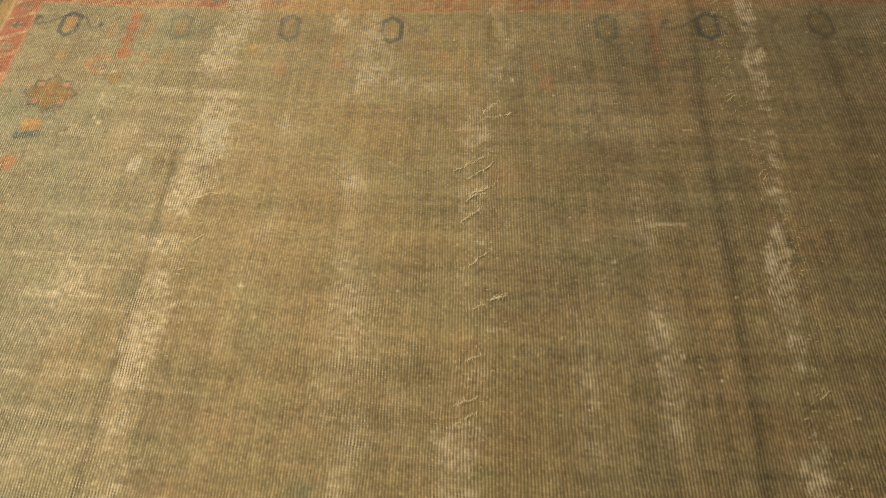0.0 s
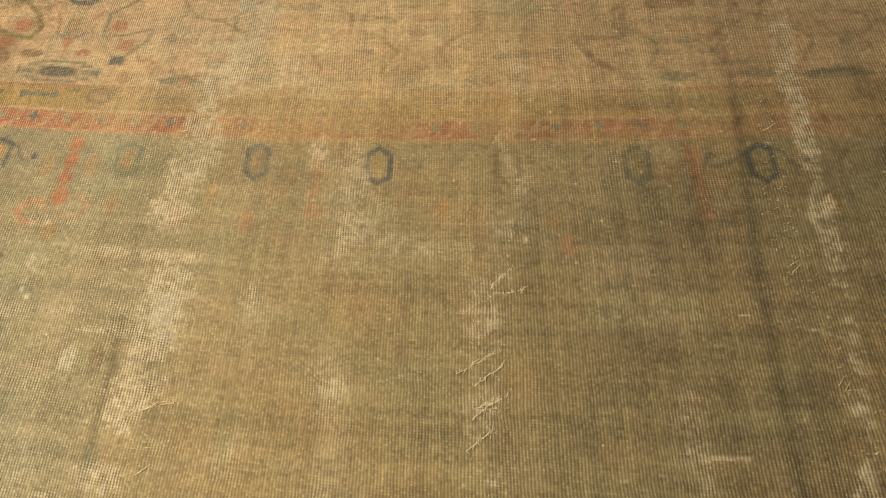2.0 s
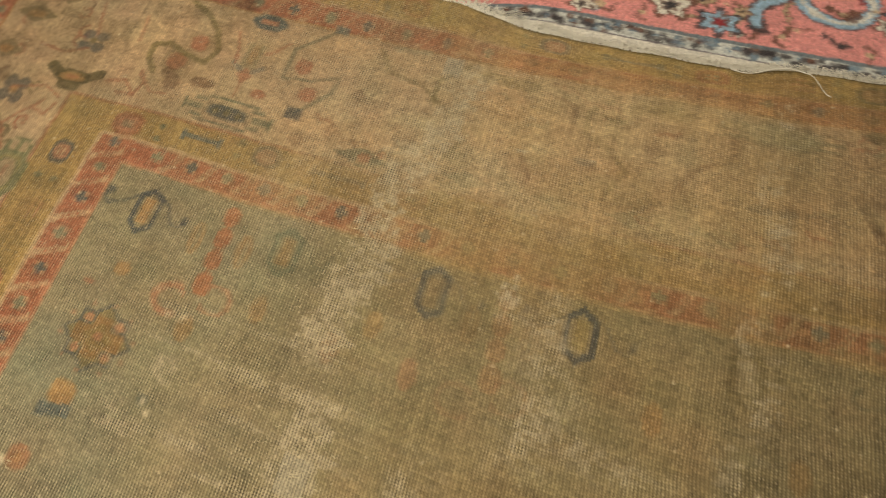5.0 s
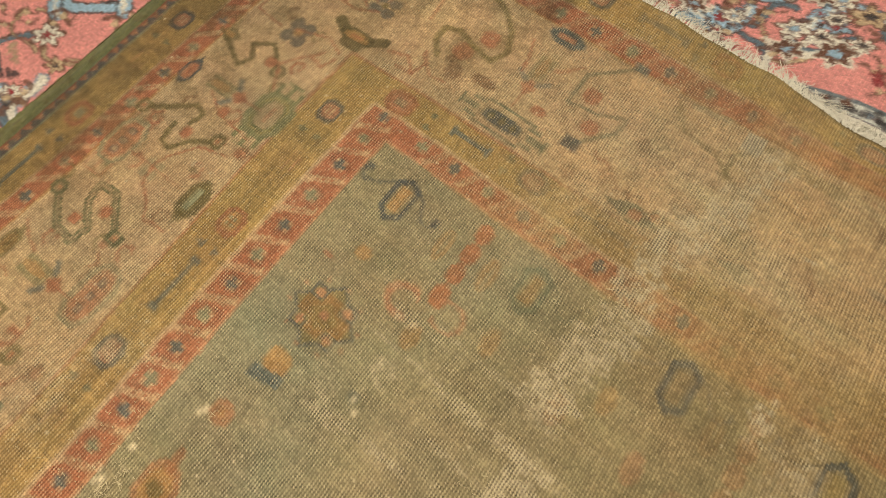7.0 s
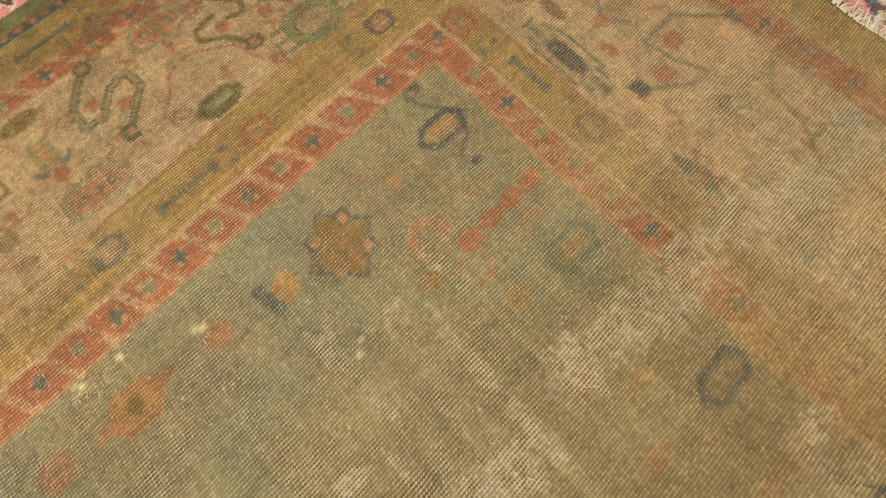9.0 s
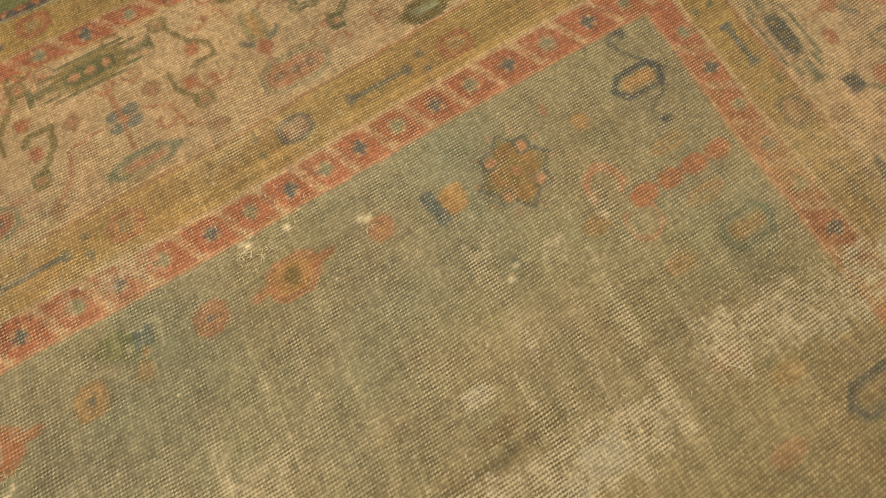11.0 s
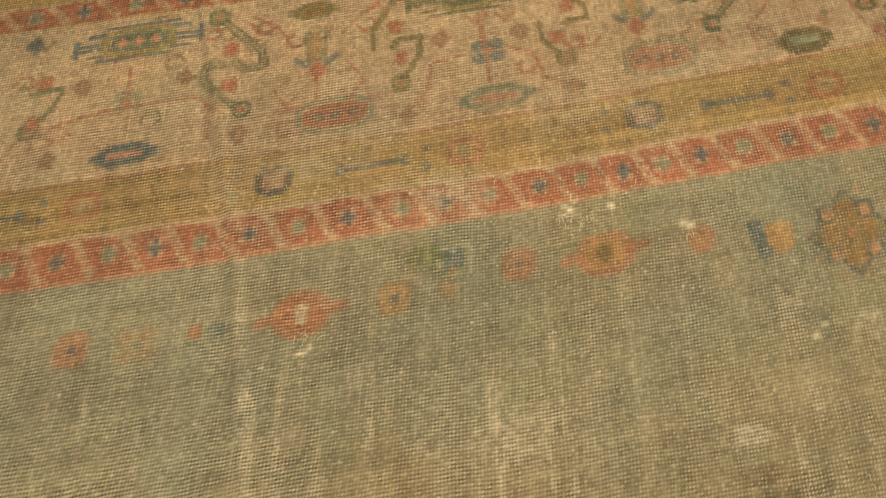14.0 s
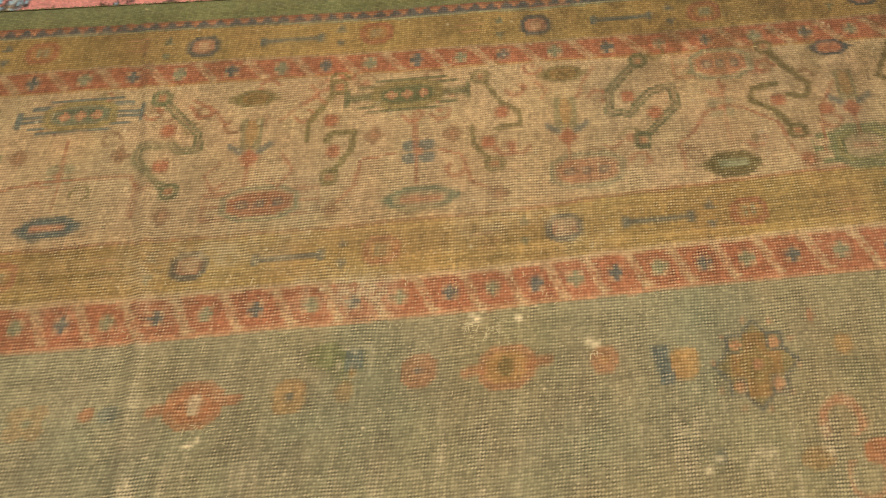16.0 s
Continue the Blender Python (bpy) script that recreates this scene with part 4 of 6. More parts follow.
    for at in ((0.244, 0.295), (0.273, 0.237)):
        spot(c, cream, at, 0.016, RED * 1.05, "brick-red spot", 0.75)
    p = c.piece("leaf_motif", cream, "blue-green leaf with a red heart")
    c.ink(p, (0.411, 0.140), 0.08, "E", TEAL * 0.8, lambda x, y: np.maximum(diamond(x, y, 0.050, 0.020), -rect(x - 0.004, y + 0.006, 0.012, 0.008)), 0.85)
    c.ink(p, (0.411, 0.140), 0.08, "E", RED * 0.9, lambda x, y: ellipse(x - 0.004, y, 0.011, 0.010), 0.8)
    spot(c, cream, (0.365, 0.262), 0.018, BROWN, "brown diamond", 0.75, "diamond_motif", "E", diamond)
    for at in ((0.344, 0.175), (0.287, 0.142), (0.70, 0.262), (0.868, 0.285), (0.965, 0.245), (1.07, 0.215), (1.452, 0.280), (1.578, 0.262)):
        spot(c, cream, at, 0.020, BROWN, "faded brown diamond", 0.42, "diamond_motif", "E", diamond)
    # the worn part of the end border: faint motifs
    vine(c, cream, ((0.375, 0.375), (0.40, 0.330), (0.47, 0.315), (0.50, 0.290)), 0.010, OLIVE * 0.9, "faded olive stem", 0.6, "stem_motif")
    vine(c, cream, ((0.40, 0.385), (0.46, 0.392)), 0.012, SAGE, "faded sage bar", 0.55, "stem_motif")
    for at, tone in (((0.495, 0.262), BROWN), ((0.63, 0.275), BROWN), ((0.638, 0.172), OLIVE), ((0.765, 0.235), BLUE), ((0.873, 0.185), OLIVE), ((0.755, 0.142), OLIVE), ((0.875, 0.124), BROWN), ((1.030, 0.212), BLUE), ((1.069, 0.214), BLUE), ((1.311, 0.240), TEAL), ((1.367, 0.240), NAVY), ((1.446, 0.182), OLIVE), ((1.327, 0.145), TEAL)):
        spot(c, cream, at, 0.018, tone, "faded blurred motif", 0.5, "spot_motif", "E", ellipse, 0.008)
    for u0, f in ((0.54, 1), (0.69, -1), (0.80, 1), (0.94, -1), (1.29, 1), (1.43, -1), (1.56, 1), (1.70, -1)):
        vine(c, cream, ((u0, 0.380), (u0 - 0.045 * f, 0.335), (u0 - 0.045 * f, 0.290), (u0 - 0.005 * f, 0.272), (u0 + 0.030 * f, 0.232), (u0 + 0.004 * f, 0.180)), 0.0095, OLIVE if f > 0 else BROWN, "faded crooked stem", 0.65, "stem_motif")
        spot(c, cream, (u0 + 0.055 * f, 0.365), 0.036, OLIVE, "faded olive lozenge", 0.6, "lozenge_motif", "E", octagon, 0.013)
        spot(c, cream, (u0 + 0.05, 0.148), 0.040, TEAL, "faded grey-green leaf", 0.6, "leaf_motif", "E", diamond, 0.016)
    rng = random.Random(23)
    for k in range(90):
        a, b, s1, s2 = rng.uniform(0.32, 1.85), rng.uniform(0.135, 0.385), rng.choice((-1, 1)), rng.choice((-1, 1))
        tone = rng.choice((RED * 0.9, BROWN, BROWN, OLIVE, TEAL))
        if k % 3:
            vine(c, cream, ((a, b), (a + 0.014 * s1, b + 0.006 * s2), (a + 0.026 * s1, b + 0.002 * s2), (a + 0.034 * s1, b + 0.012 * s2)), 0.0062, tone, "faded thin tendril", 0.55, "tendril_motif")
        else:
            spot(c, cream, (a, b), rng.uniform(0.010, 0.018), tone, "faded small diamond", 0.5, "diamond_motif", "E", diamond, rng.uniform(0.008, 0.013))
    palmette(c, cream, (1.053, 0.358), "E", 0.060, 0.026, TEAL * 0.8, SAGE, OLIVE, "faded grey palmette", prongs=1, fade=0.5)
    spot(c, cream, (1.193, 0.386), 0.020, OLIVE * 0.7, "dark olive bud", 0.65, "bud_motif", "E", ellipse, 0.013)
    spot(c, cream, (1.352, 0.350), 0.048, BROWN, "brown lozenge", 0.75, "lozenge_motif", "E", octagon, 0.016)
    spot(c, cream, (1.352, 0.350), 0.014, OCHRE, "ochre heart of the lozenge", 0.8, "lozenge_motif", "E", octagon, 0.005)
    vine(c, cream, ((1.262, 0.325), (1.255, 0.255), (1.165, 0.262), (1.192, 0.205), (1.228, 0.172)), 0.014, BROWN * 0.85, "dark brown bent stem", 0.65, "stem_motif")
    vine(c, cream, ((0.83, 0.33), (0.80, 0.30), (0.81, 0.26)), 0.012, BROWN, "faded brown stem", 0.5, "stem_motif")
    leaf(c, cream, (1.61, 0.140), "E", 0.055, 0.016, TEAL * 0.75, TEAL, SAGE, "faded blue-grey leaf", 0.7)
    leaf(c, cream, (1.66, 0.355), "E", 0.06, 0.020, OLIVE, SAGE, OLIVE, "faded olive leaf", 0.5)
    for points in (((0.09, 0.34), (0.105, 0.30), (0.11, 0.27)), ((0.20, 0.34), (0.175, 0.31), (0.16, 0.30)), ((-0.11, 0.33), (-0.10, 0.27)), ((-0.12, 0.16), (-0.08, 0.17), (-0.05, 0.14)), ((-0.06, 0.19), (-0.02, 0.155), (0.01, 0.16))):
        vine(c, cream, points, 0.006, RED, "thin rust-red vine", 0.6)


def field_motifs(c, ids):
    f = ids[0]
    for u0, v0, rim, heart, fade, hooks in ((0.091, -0.073, NAVY, OCHRE * 1.2, 0.9, 1), (0.350, -0.066, TEAL * 0.9, OCHRE * 1.1, 0.62, 0.3), (0.592, -0.057, NAVY * 1.3, TAN, 0.65, 0.2), (0.810, -0.060, NAVY * 1.1, STRAW, 0.85, 0.3), (1.030, -0.060, OLIVE * 0.9, BASE * 0.9, 0.42, 0.1), (1.245, -0.060, TEAL * 0.85, STRAW * 0.9, 0.72, 0.3), (1.443, -0.061, NAVY * 0.9, TAN * 0.9, 0.85, 0.7), (1.655, -0.062, OLIVE * 0.7, GOLD * 0.9, 0.65, 0.3)):
        hexagon(c, f, (u0, v0), rim, heart, fade, hooks)
    for u0, fade in ((0.240, 0.88), (0.70, 0.30), (1.335, 0.42), (1.79, 0.40)):
        for k, dv in enumerate((-0.036, -0.077, -0.117, -0.160)):
            spot(c, f, (u0 + 0.001 * k, dv), 0.0135 + 0.001 * (k == 3), RUST * 0.97, "brick-red spot in a column", fade, "spot_motif", "E", octagon, 0.0175 + 0.003 * (k == 3))
            if k < 3:
                spot(c, f, (u0, dv - 0.02), 0.0045, RUST * 0.9, "stalk between the red spots", fade * 0.7, "spot_motif", "E", rect, 0.006)
        for sgn in (-1, 1):
            p = c.piece("leaf_motif", f, "faded ochre leaf in two halves")
            c.ink(p, (u0 + sgn * 0.043, -0.090), 0.05, "E", OCHRE, lambda x, y: np.maximum(ellipse(x, y, 0.013, 0.030), -rect(x - 0.002, y, 0.0025, 0.022)), fade * 0.6)
        for sgn in (-1, 1):
            p = c.piece("scroll_motif", f, "pale rust ring at the foot of the red column")
            c.ink(p, (u0 + sgn * 0.034 - 0.002, -0.192 + 0.012 * sgn), 0.06, "E", PINK * 1.02, lambda x, y: np.maximum(abs(ellipse(x, y, 0.026, 0.024)) - 0.0035, -x * sgn - 0.020), fade * 0.65)
    for u0, v0, tone in ((0.52, -0.135, OCHRE), (0.47, -0.19, PINK), (1.10, -0.175, OCHRE), (1.12, -0.225, PINK), (0.92, -0.15, OCHRE), (1.53, -0.15, OCHRE), (0.345, -0.17, OCHRE), (0.59, -0.19, PINK)):
        spot(c, f, (u0, v0), 0.014, tone, "faded small leaf", 0.4, "leaf_motif", "E", ellipse, 0.024)
    # motifs along the side of the field
    p = c.piece("star_motif", f, "ochre eight-pointed medallion with a slate-blue rim")
    star = (0.119, -0.297)
    c.ink(p, star, 0.1, "S", NAVY * 1.1, lambda x, y: np.maximum(np.minimum(rect(x, y, 0.038, 0.042), diamond(x, y, 0.058, 0.063)), -np.minimum(rect(x, y, 0.033, 0.037), diamond(x, y, 0.051, 0.056))), 0.75)
    c.ink(p, star, 0.1, "S", STRAW * 0.75, lambda x, y: np.minimum(rect(x, y, 0.033, 0.037), diamond(x, y, 0.051, 0.056)), 0.75)
    for a in (-1, 1):
        for b in (-1, 1):
            c.ink(p, star, 0.1, "S", PINK * 1.15, lambda x, y: diamond(x - a * 0.025, y - b * 0.028, 0.010, 0.011), 0.7)
            c.ink(p, star, 0.1, "S", NAVY * 1.2, lambda x, y: stroke(x, y, ((a * 0.036, b * 0.016), (a * 0.018, b * 0.020), (a * 0.016, b * 0.040)), 0.004), 0.6)
    c.ink(p, star, 0.1, "S", OCHRE * 0.75, lambda x, y: np.minimum(rect(x, y, 0.034, 0.015), rect(x, y, 0.014, 0.043)), 0.85)
    c.ink(p, star, 0.1, "S", STRAW * 0.75, lambda x, y: diamond(x, y, 0.024, 0.028), 0.6)
    c.ink(p, star, 0.1, "S", PINK * 1.1, lambda x, y: rect(x, y, 0.006, 0.006), 0.8)
    for k in range(10):
        spot(c, f, (0.119 + 0.062 * math.cos(k * 0.63 + 0.2), -0.297 + 0.056 * math.sin(k * 0.63 + 0.2)), 0.0036, PINK * 1.1, "small pale pink mark", 0.5, "spot_motif")
    for cv, cu, rim, fill, heart, lab in ((-1.014, 0.104, RUST * 0.95, RUST * 0.95, BASE, "brick-red tipped palmette"), (-0.619, 0.091, RUST * 1.02, OCHRE, OLIVE, "rust-orange tipped palmette with an olive heart")):
        p = c.piece("palmette_motif", f, lab)
        for s in (-1, 1):
            c.ink(p, (cu, cv), 0.1, "S", rim, lambda x, y: stroke(x, y, ((s * 0.028, 0.0), (s * 0.053, 0.004 * s)), 0.014), 0.72)
        c.ink(p, (cu, cv), 0.1, "S", rim, lambda x, y: octagon(x, y, 0.036, 0.031), 0.72)
        c.ink(p, (cu, cv), 0.1, "S", fill, lambda x, y: octagon(x, y, 0.026, 0.022), 0.8)
        c.ink(p, (cu, cv), 0.1, "S", heart, lambda x, y: octagon(x, y, 0.010, 0.014), 0.75)
    for at, tone, heart, lab in (((0.085, -0.733), RUST, BLUE, "rust-orange round rosette"), ((0.105, -0.894), OCHRE * 1.05, BLUE, "ochre round rosette"), ((0.101, -1.303), RUST, BLUE, "rust-orange round rosette"), ((0.094, -0.492), RUST * 1.02, OCHRE, "brick-red rosette")):
        p = c.piece("rosette_motif", f, lab)
        r = 0.017 if at[1] == -0.492 else 0.022
        c.ink(p, at, 0.06, "S", tone, lambda x, y: octagon(x, y, r, r * 1.05), 0.62)
        c.ink(p, at, 0.06, "S", heart, lambda x, y: ellipse(x, y, 0.005, 0.006), 0.7)
    spot(c, f, (0.109, -0.389), 0.020, OCHRE * 1.1, "orange-ochre half rosette", 0.9, "fan_motif", "S", octagon, 0.021)
    p = c.piece("wedge_motif", f, "slate-blue wedge beside the half rosette")
    c.ink(p, (0.109, -0.416), 0.05, "S", BLUE * 1.15, lambda x, y: np.maximum(abs(x + y * 0.22) - 0.010, abs(y) - 0.026), 0.9)
    p = c.piece("frame_motif", f, "pale worn frame round the grey-blue square")
    c.ink(p, (0.064, -0.815), 0.05, "S", BASE * 0.95, lambda x, y: np.maximum(rect(x, y, 0.023, 0.021), -rect(x, y, 0.019, 0.017)), 0.55)
    c.ink(p, (0.064, -0.815), 0.05, "S", GREEN * 0.8, lambda x, y: np.maximum(rect(x + 0.004, y, 0.016, 0.015), -rect(x, y, 0.012, 0.013)), 0.6)
    c.ink(p, (0.054, -0.856), 0.06, "S", GREEN * 0.75, lambda x, y: np.minimum(ellipse(x, y, 0.026, 0.015), stroke(x, y, ((0.0, -0.01), (0.03, -0.035)), 0.010)), 0.65)
    spot(c, f, (0.076, -0.817), 0.004, OCHRE * 1.1, "small orange bud", 0.8, "bud_motif", "S", rect, 0.008)
    spot(c, f, (0.051, -0.855), 0.022, GREEN, "darker green patch", 0.6, "spot_motif", "S", ellipse, 0.018)
    spot(c, f, (0.062, -0.817), 0.012, BLUE * 1.2, "grey-blue square", 0.7, "spot_motif", "S", rect, 0.014)
    spot(c, f, (0.105, -0.825), 0.012, OCHRE, "faded ochre leaf", 0.5, "leaf_motif", "S", ellipse, 0.014)
    spot(c, f, (0.103, -1.147), 0.010, RUST, "small red bud", 0.75, "bud_motif", "S", octagon, 0.008)
    spot(c, f, (0.105, -1.120), 0.013, BLUE, "small slate-blue leaf", 0.6, "leaf_motif", "S", ellipse, 0.013)
    flower(c, f, (0.108, -1.221), "S", OCHRE, TEAL, 0.028, "faded ochre flower", 0.45)
    spot(c, f, (0.102, -0.181), 0.012, OCHRE, "ochre bud", 0.7, "bud_motif", "S", ellipse, 0.015)
    spot(c, f, (0.058, -0.218), 0.006, RED, "small red bud", 0.6, "bud_motif", "S", ellipse, 0.010)
    p = c.piece("scroll_motif", f, "pale rust arch")
    c.ink(p, (0.205, -0.200), 0.08, "S", PINK * 0.95, lambda x, y: np.maximum(abs(ellipse(x, y, 0.024, 0.030)) - 0.005, -y - 0.012), 0.7)
    spot(c, f, (0.245, -0.236), 0.022, OCHRE * 1.2, "pale ochre leaf", 0.55, "leaf_motif", "S", ellipse, 0.014)
    spot(c, f, (0.233, -0.355), 0.010, BLUE, "small grey-blue mark", 0.45, "spot_motif", "S", ellipse, 0.010)


# worn lines of the field: places along the rug, and the u at each
LEFT_TEAR = ((-1.10, -0.93, -0.84, -0.71, -0.60, -0.50, -0.43, -0.29, -0.20, -0.10, -0.02, 0.09, 0.20, 0.35), (0.456, 0.455, 0.458, 0.455, 0.459, 0.476, 0.485, 0.480, 0.461, 0.469, 0.483, 0.475, 0.520, 0.550))
MIDDLE_TEAR = ((-1.03, -0.94, -0.89, -0.83, -0.785, -0.73, -0.63, -0.57, -0.49, -0.35, -0.14, 0.10, 0.40), (0.955, 0.967, 0.975, 0.975, 0.995, 0.974, 0.990, 0.973, 0.983, 0.995, 1.045, 1.050, 1.060))
RIGHT_TEAR = ((-1.00, -0.84, -0.63, -0.45, -0.31, -0.20, 0.11, 0.39), (1.434, 1.447, 1.460, 1.489, 1.503, 1.514, 1.530, 1.550))


def age_and_shade(c, fine):
    """Abrash, wear down to the foundation, white knots, stains, and light and shade put into the dye."""
    u, v = c.u, c.v
    U, V = np.meshgrid(u, v)
    n = lambda su, sv, seed, o=3: value_noise(u, v, su, sv, seed, o)  # noqa: E731
    patch = n(0.10, 0.16, 50, 4)
    speck = n(0.011, 0.009, 49, 3)
    fine_patch = n(0.035, 0.03, 53, 4)
    rubbed = smooth(U + 0.30 * (patch - 0.5), 0.26, 0.74) * smooth(V, -0.03, 0.03) * (1 - smooth(V, 0.41, 0.47))
    rubbed = rubbed * (0.05 + 0.42 * smooth(n(0.14, 0.10, 42, 5), 0.34, 0.68))
    stripe = smooth(U + 0.3 * (patch - 0.5), -0.05, 0.50) * smooth(V, -0.012, -0.006) * (1 - smooth(V, 0.10, 0.14))
    rubbed = np.clip(rubbed + stripe * (0.30 + 0.42 * smooth(n(0.075, 0.05, 60, 4), 0.38, 0.60)), 0, 0.85)
    c.col += (dye(157, 136, 97) - c.col) * rubbed[..., None]
    outer = smooth(U + 0.3 * (patch - 0.5), 0.30, 0.62) * smooth(V, 0.385, 0.405) * (1 - smooth(V, 0.44, 0.46))
    c.col += (dye(160, 122, 80) - c.col) * (outer * np.clip(0.30 + 0.9 * smooth(n(0.06, 0.04, 57, 4), 0.36, 0.62), 0, 0.8))[..., None]
    c.col += (OLIVE * 0.8 - c.col) * (smooth(V, 0.508, 0.511) * 0.7)[..., None]
    rub = (-U > SIDE[1]) & (-U < SIDE[2]) & (V < END[1])
    c.col += (dye(162, 135, 97) - c.col) * np.where(rub, (1 - smooth(V, -0.65, -0.15)) * (0.04 + 0.34 * smooth(n(0.012, 0.22, 61, 3), 0.36, 0.66)), 0)[..., None]
    calm = 1 - 0.5 * smooth(-U, 0.14, 0.20)
    bald = smooth(U + 0.35 * (patch - 0.5), 0.20, 0.58) * (1 - 0.65 * smooth(U, 0.55, 1.2)) * smooth(V, 0.03, 0.12) * (1 - 0.55 * smooth(V, 0.37, 0.42))
    c.col += (dye(188, 170, 134) - c.col) * (bald * (0.20 + 0.40 * smooth(n(0.07, 0.03, 65, 4), 0.36, 0.64)))[..., None]
    c.col += (dye(152, 134, 80) - c.col) * (smooth(V, 0.445, 0.470) * (0.10 + 0.35 * smooth(n(0.10, 0.05, 66, 3), 0.35, 0.60)))[..., None]
    weft = (n(0.5, 0.012, 43, 3) - 0.5) * 0.34 * calm + (n(0.5, 0.10, 44, 3) - 0.5) * 0.20
    warp = (n(0.03, 0.7, 45, 4) - 0.5) * 0.34 * calm + (n(0.16, 1.1, 59, 2) - 0.5) * 0.24
    blotch_and_falloff = (n(0.12, 0.10, 46, 5) - 0.5) * 0.18 + (fine_patch - 0.5) * 0.18
    warp = warp + (n(0.0055, 0.35, 56, 2) - 0.5) * (0.22 + 0.34 * smooth(-U, 0.02, 0.08) * (1 - smooth(-U, 0.15, 0.19)))
    # falloff of the light towards the right, put into the dye
    blotch_and_falloff = blotch_and_falloff - (0.33 - 0.10 * smooth(V, -0.05, 0.15)) * smooth(U, 0.62, 1.5)
    c.col *= np.clip(1 + weft + warp + blotch_and_falloff + (speck - 0.5) * 0.30, 0.4, 1.8)[..., None]
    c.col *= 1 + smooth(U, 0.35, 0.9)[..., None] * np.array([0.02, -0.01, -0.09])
    # extra light on the field's lower left, painted into the dye
    c.col *= (1 + 0.20 * smooth(-V, 0.80, 1.25) * smooth(U, -0.02, 0.04) * (1 - smooth(U, 0.35, 0.85)))[..., None]
    tint = (n(0.14, 0.09, 47, 4) - 0.5)[..., None]
    c.col *= 1 + tint * np.array([0.13, 0.01, -0.14]) + (n(0.06, 0.05, 48, 3) - 0.5)[..., None] * np.array([-0.10, 0.06, 0.02])

    def along(centre, width, v0, v1):
        return np.exp(-(((U - centre) / width) ** 2)) * smooth(V, v0 - 0.06, v0 + 0.06) * (1 - smooth(V, v1 - 0.06, v1 + 0.06))

    ragged = (patch - 0.5) * 0.04
    rows, grains = n(0.05, 0.010, 63, 3), n(0.012, 0.014, 64, 3)

    def torn(line, width, strength):
        """Pile worn away in ragged rows along a wandering line."""
        near = np.exp(-(((U - np.interp(V, *line) + ragged) / width) ** 2)) * smooth(V, line[0][0] - 0.3, line[0][0] - 0.1) * (1 - smooth(V, line[0][-1], line[0][-1] + 0.05))
        return strength * smooth(near * (0.35 + 1.1 * smooth(patch, 0.34, 0.62)) + (rows - 0.5) * 1.1 + (grains - 0.5) * 0.7, 0.42, 0.78)

    wear = torn(LEFT_TEAR, 0.038, 1.2)
    wear += torn(MIDDLE_TEAR, 0.034, 0.55)
    wear += torn(RIGHT_TEAR, 0.019, 0.75)
    for at, size, strength in (((0.460, -0.100), (0.050, 0.050), 1.0), ((0.480, 0.020), (0.035, 0.060), 0.8), ((0.700, -0.035), (0.022, 0.050), 0.6), ((0.450, -0.195), (0.045, 0.040), 0.8), ((0.484, -0.375), (0.030, 0.035), 0.9), ((0.445, -0.650), (0.045, 0.030), 0.9), ((0.500, 0.160), (0.060, 0.050), 0.6), ((0.520, 0.350), (0.040, 0.050), 0.6), ((0.350, -0.476), (0.020, 0.030), 0.7), ((0.225, -0.215), (0.030, 0.018), 0.7), ((0.190, -0.36), (0.03, 0.03), 0.4), ((0.245, -0.30), (0.03, 0.03), 0.5)):
        near = np.exp(-(((U - at[0]) / size[0]) ** 2 + ((V - at[1]) / size[1]) ** 2))
        wear += strength * smooth(near + (rows - 0.5) * 0.7 + (grains - 0.5) * 0.6, 0.40, 0.80)
    wear += along(0.770 + 0.01 * np.sin(V * 5) + ragged, 0.030, -1.3, -0.02) * smooth(patch, 0.34, 0.60) * 0.55
    wear += along(0.62, 0.02, -1.3, -0.3) * smooth(patch, 0.42, 0.66) * 0.4 + along(0.300 + ragged, 0.04, -1.3, -0.5) * smooth(patch, 0.4, 0.6) * 0.5
    wear += along(1.260, 0.018, -0.95, -0.50) * smooth(patch, 0.36, 0.60) * 0.6 + along(1.145, 0.016, -1.2, -0.5) * smooth(patch, 0.42, 0.64) * 0.4
    wear += np.exp(-(((U - 0.80) / 0.09) ** 2 + ((V + 0.215) / 0.012) ** 2)) * 0.4 + np.exp(-(((U - 0.86) / 0.10) ** 2 + ((V + 0.235) / 0.016) ** 2)) * 0.4
    wear += along(-0.11 + ragged, 0.05, -1.15, -0.50) * smooth(patch, 0.46, 0.64) * 0.4 + along(-0.035, 0.03, -1.3, -0.5) * smooth(patch, 0.46, 0.66) * 0.4
    wear += smooth(n(0.26, 0.012, 62, 3), 0.56, 0.76) * 0.55 * smooth(U, 0.10, 0.22) * (1 - smooth(U, 0.50, 0.62)) * (1 - smooth(V, -0.2, -0.1))
    # light on the crest of the fold, painted as paler dye through the wear
    crest_light = np.exp(-(((V - (-1.104 + 0.13 * U - 0.06 * np.minimum(U, 0) ** 2)) / 0.008) ** 2)) * smooth(U, -0.1, 0.02) * (1 - smooth(U, 0.22, 0.42))
    wear += crest_light * 0.5
    wear += smooth(patch, 0.62, 0.78) * 0.15 * smooth(U, -0.2, 0.0)
    wear = np.clip(wear, 0, 1.1) * (0.45 + 0.7 * smooth(fine_patch, 0.34, 0.66))
    c.col += (BASE - c.col) * np.clip(wear * 0.80 * (0.25 + 1.1 * smooth(n(0.008, 0.006, 54, 2), 0.40, 0.56)), 0, 0.85)[..., None]
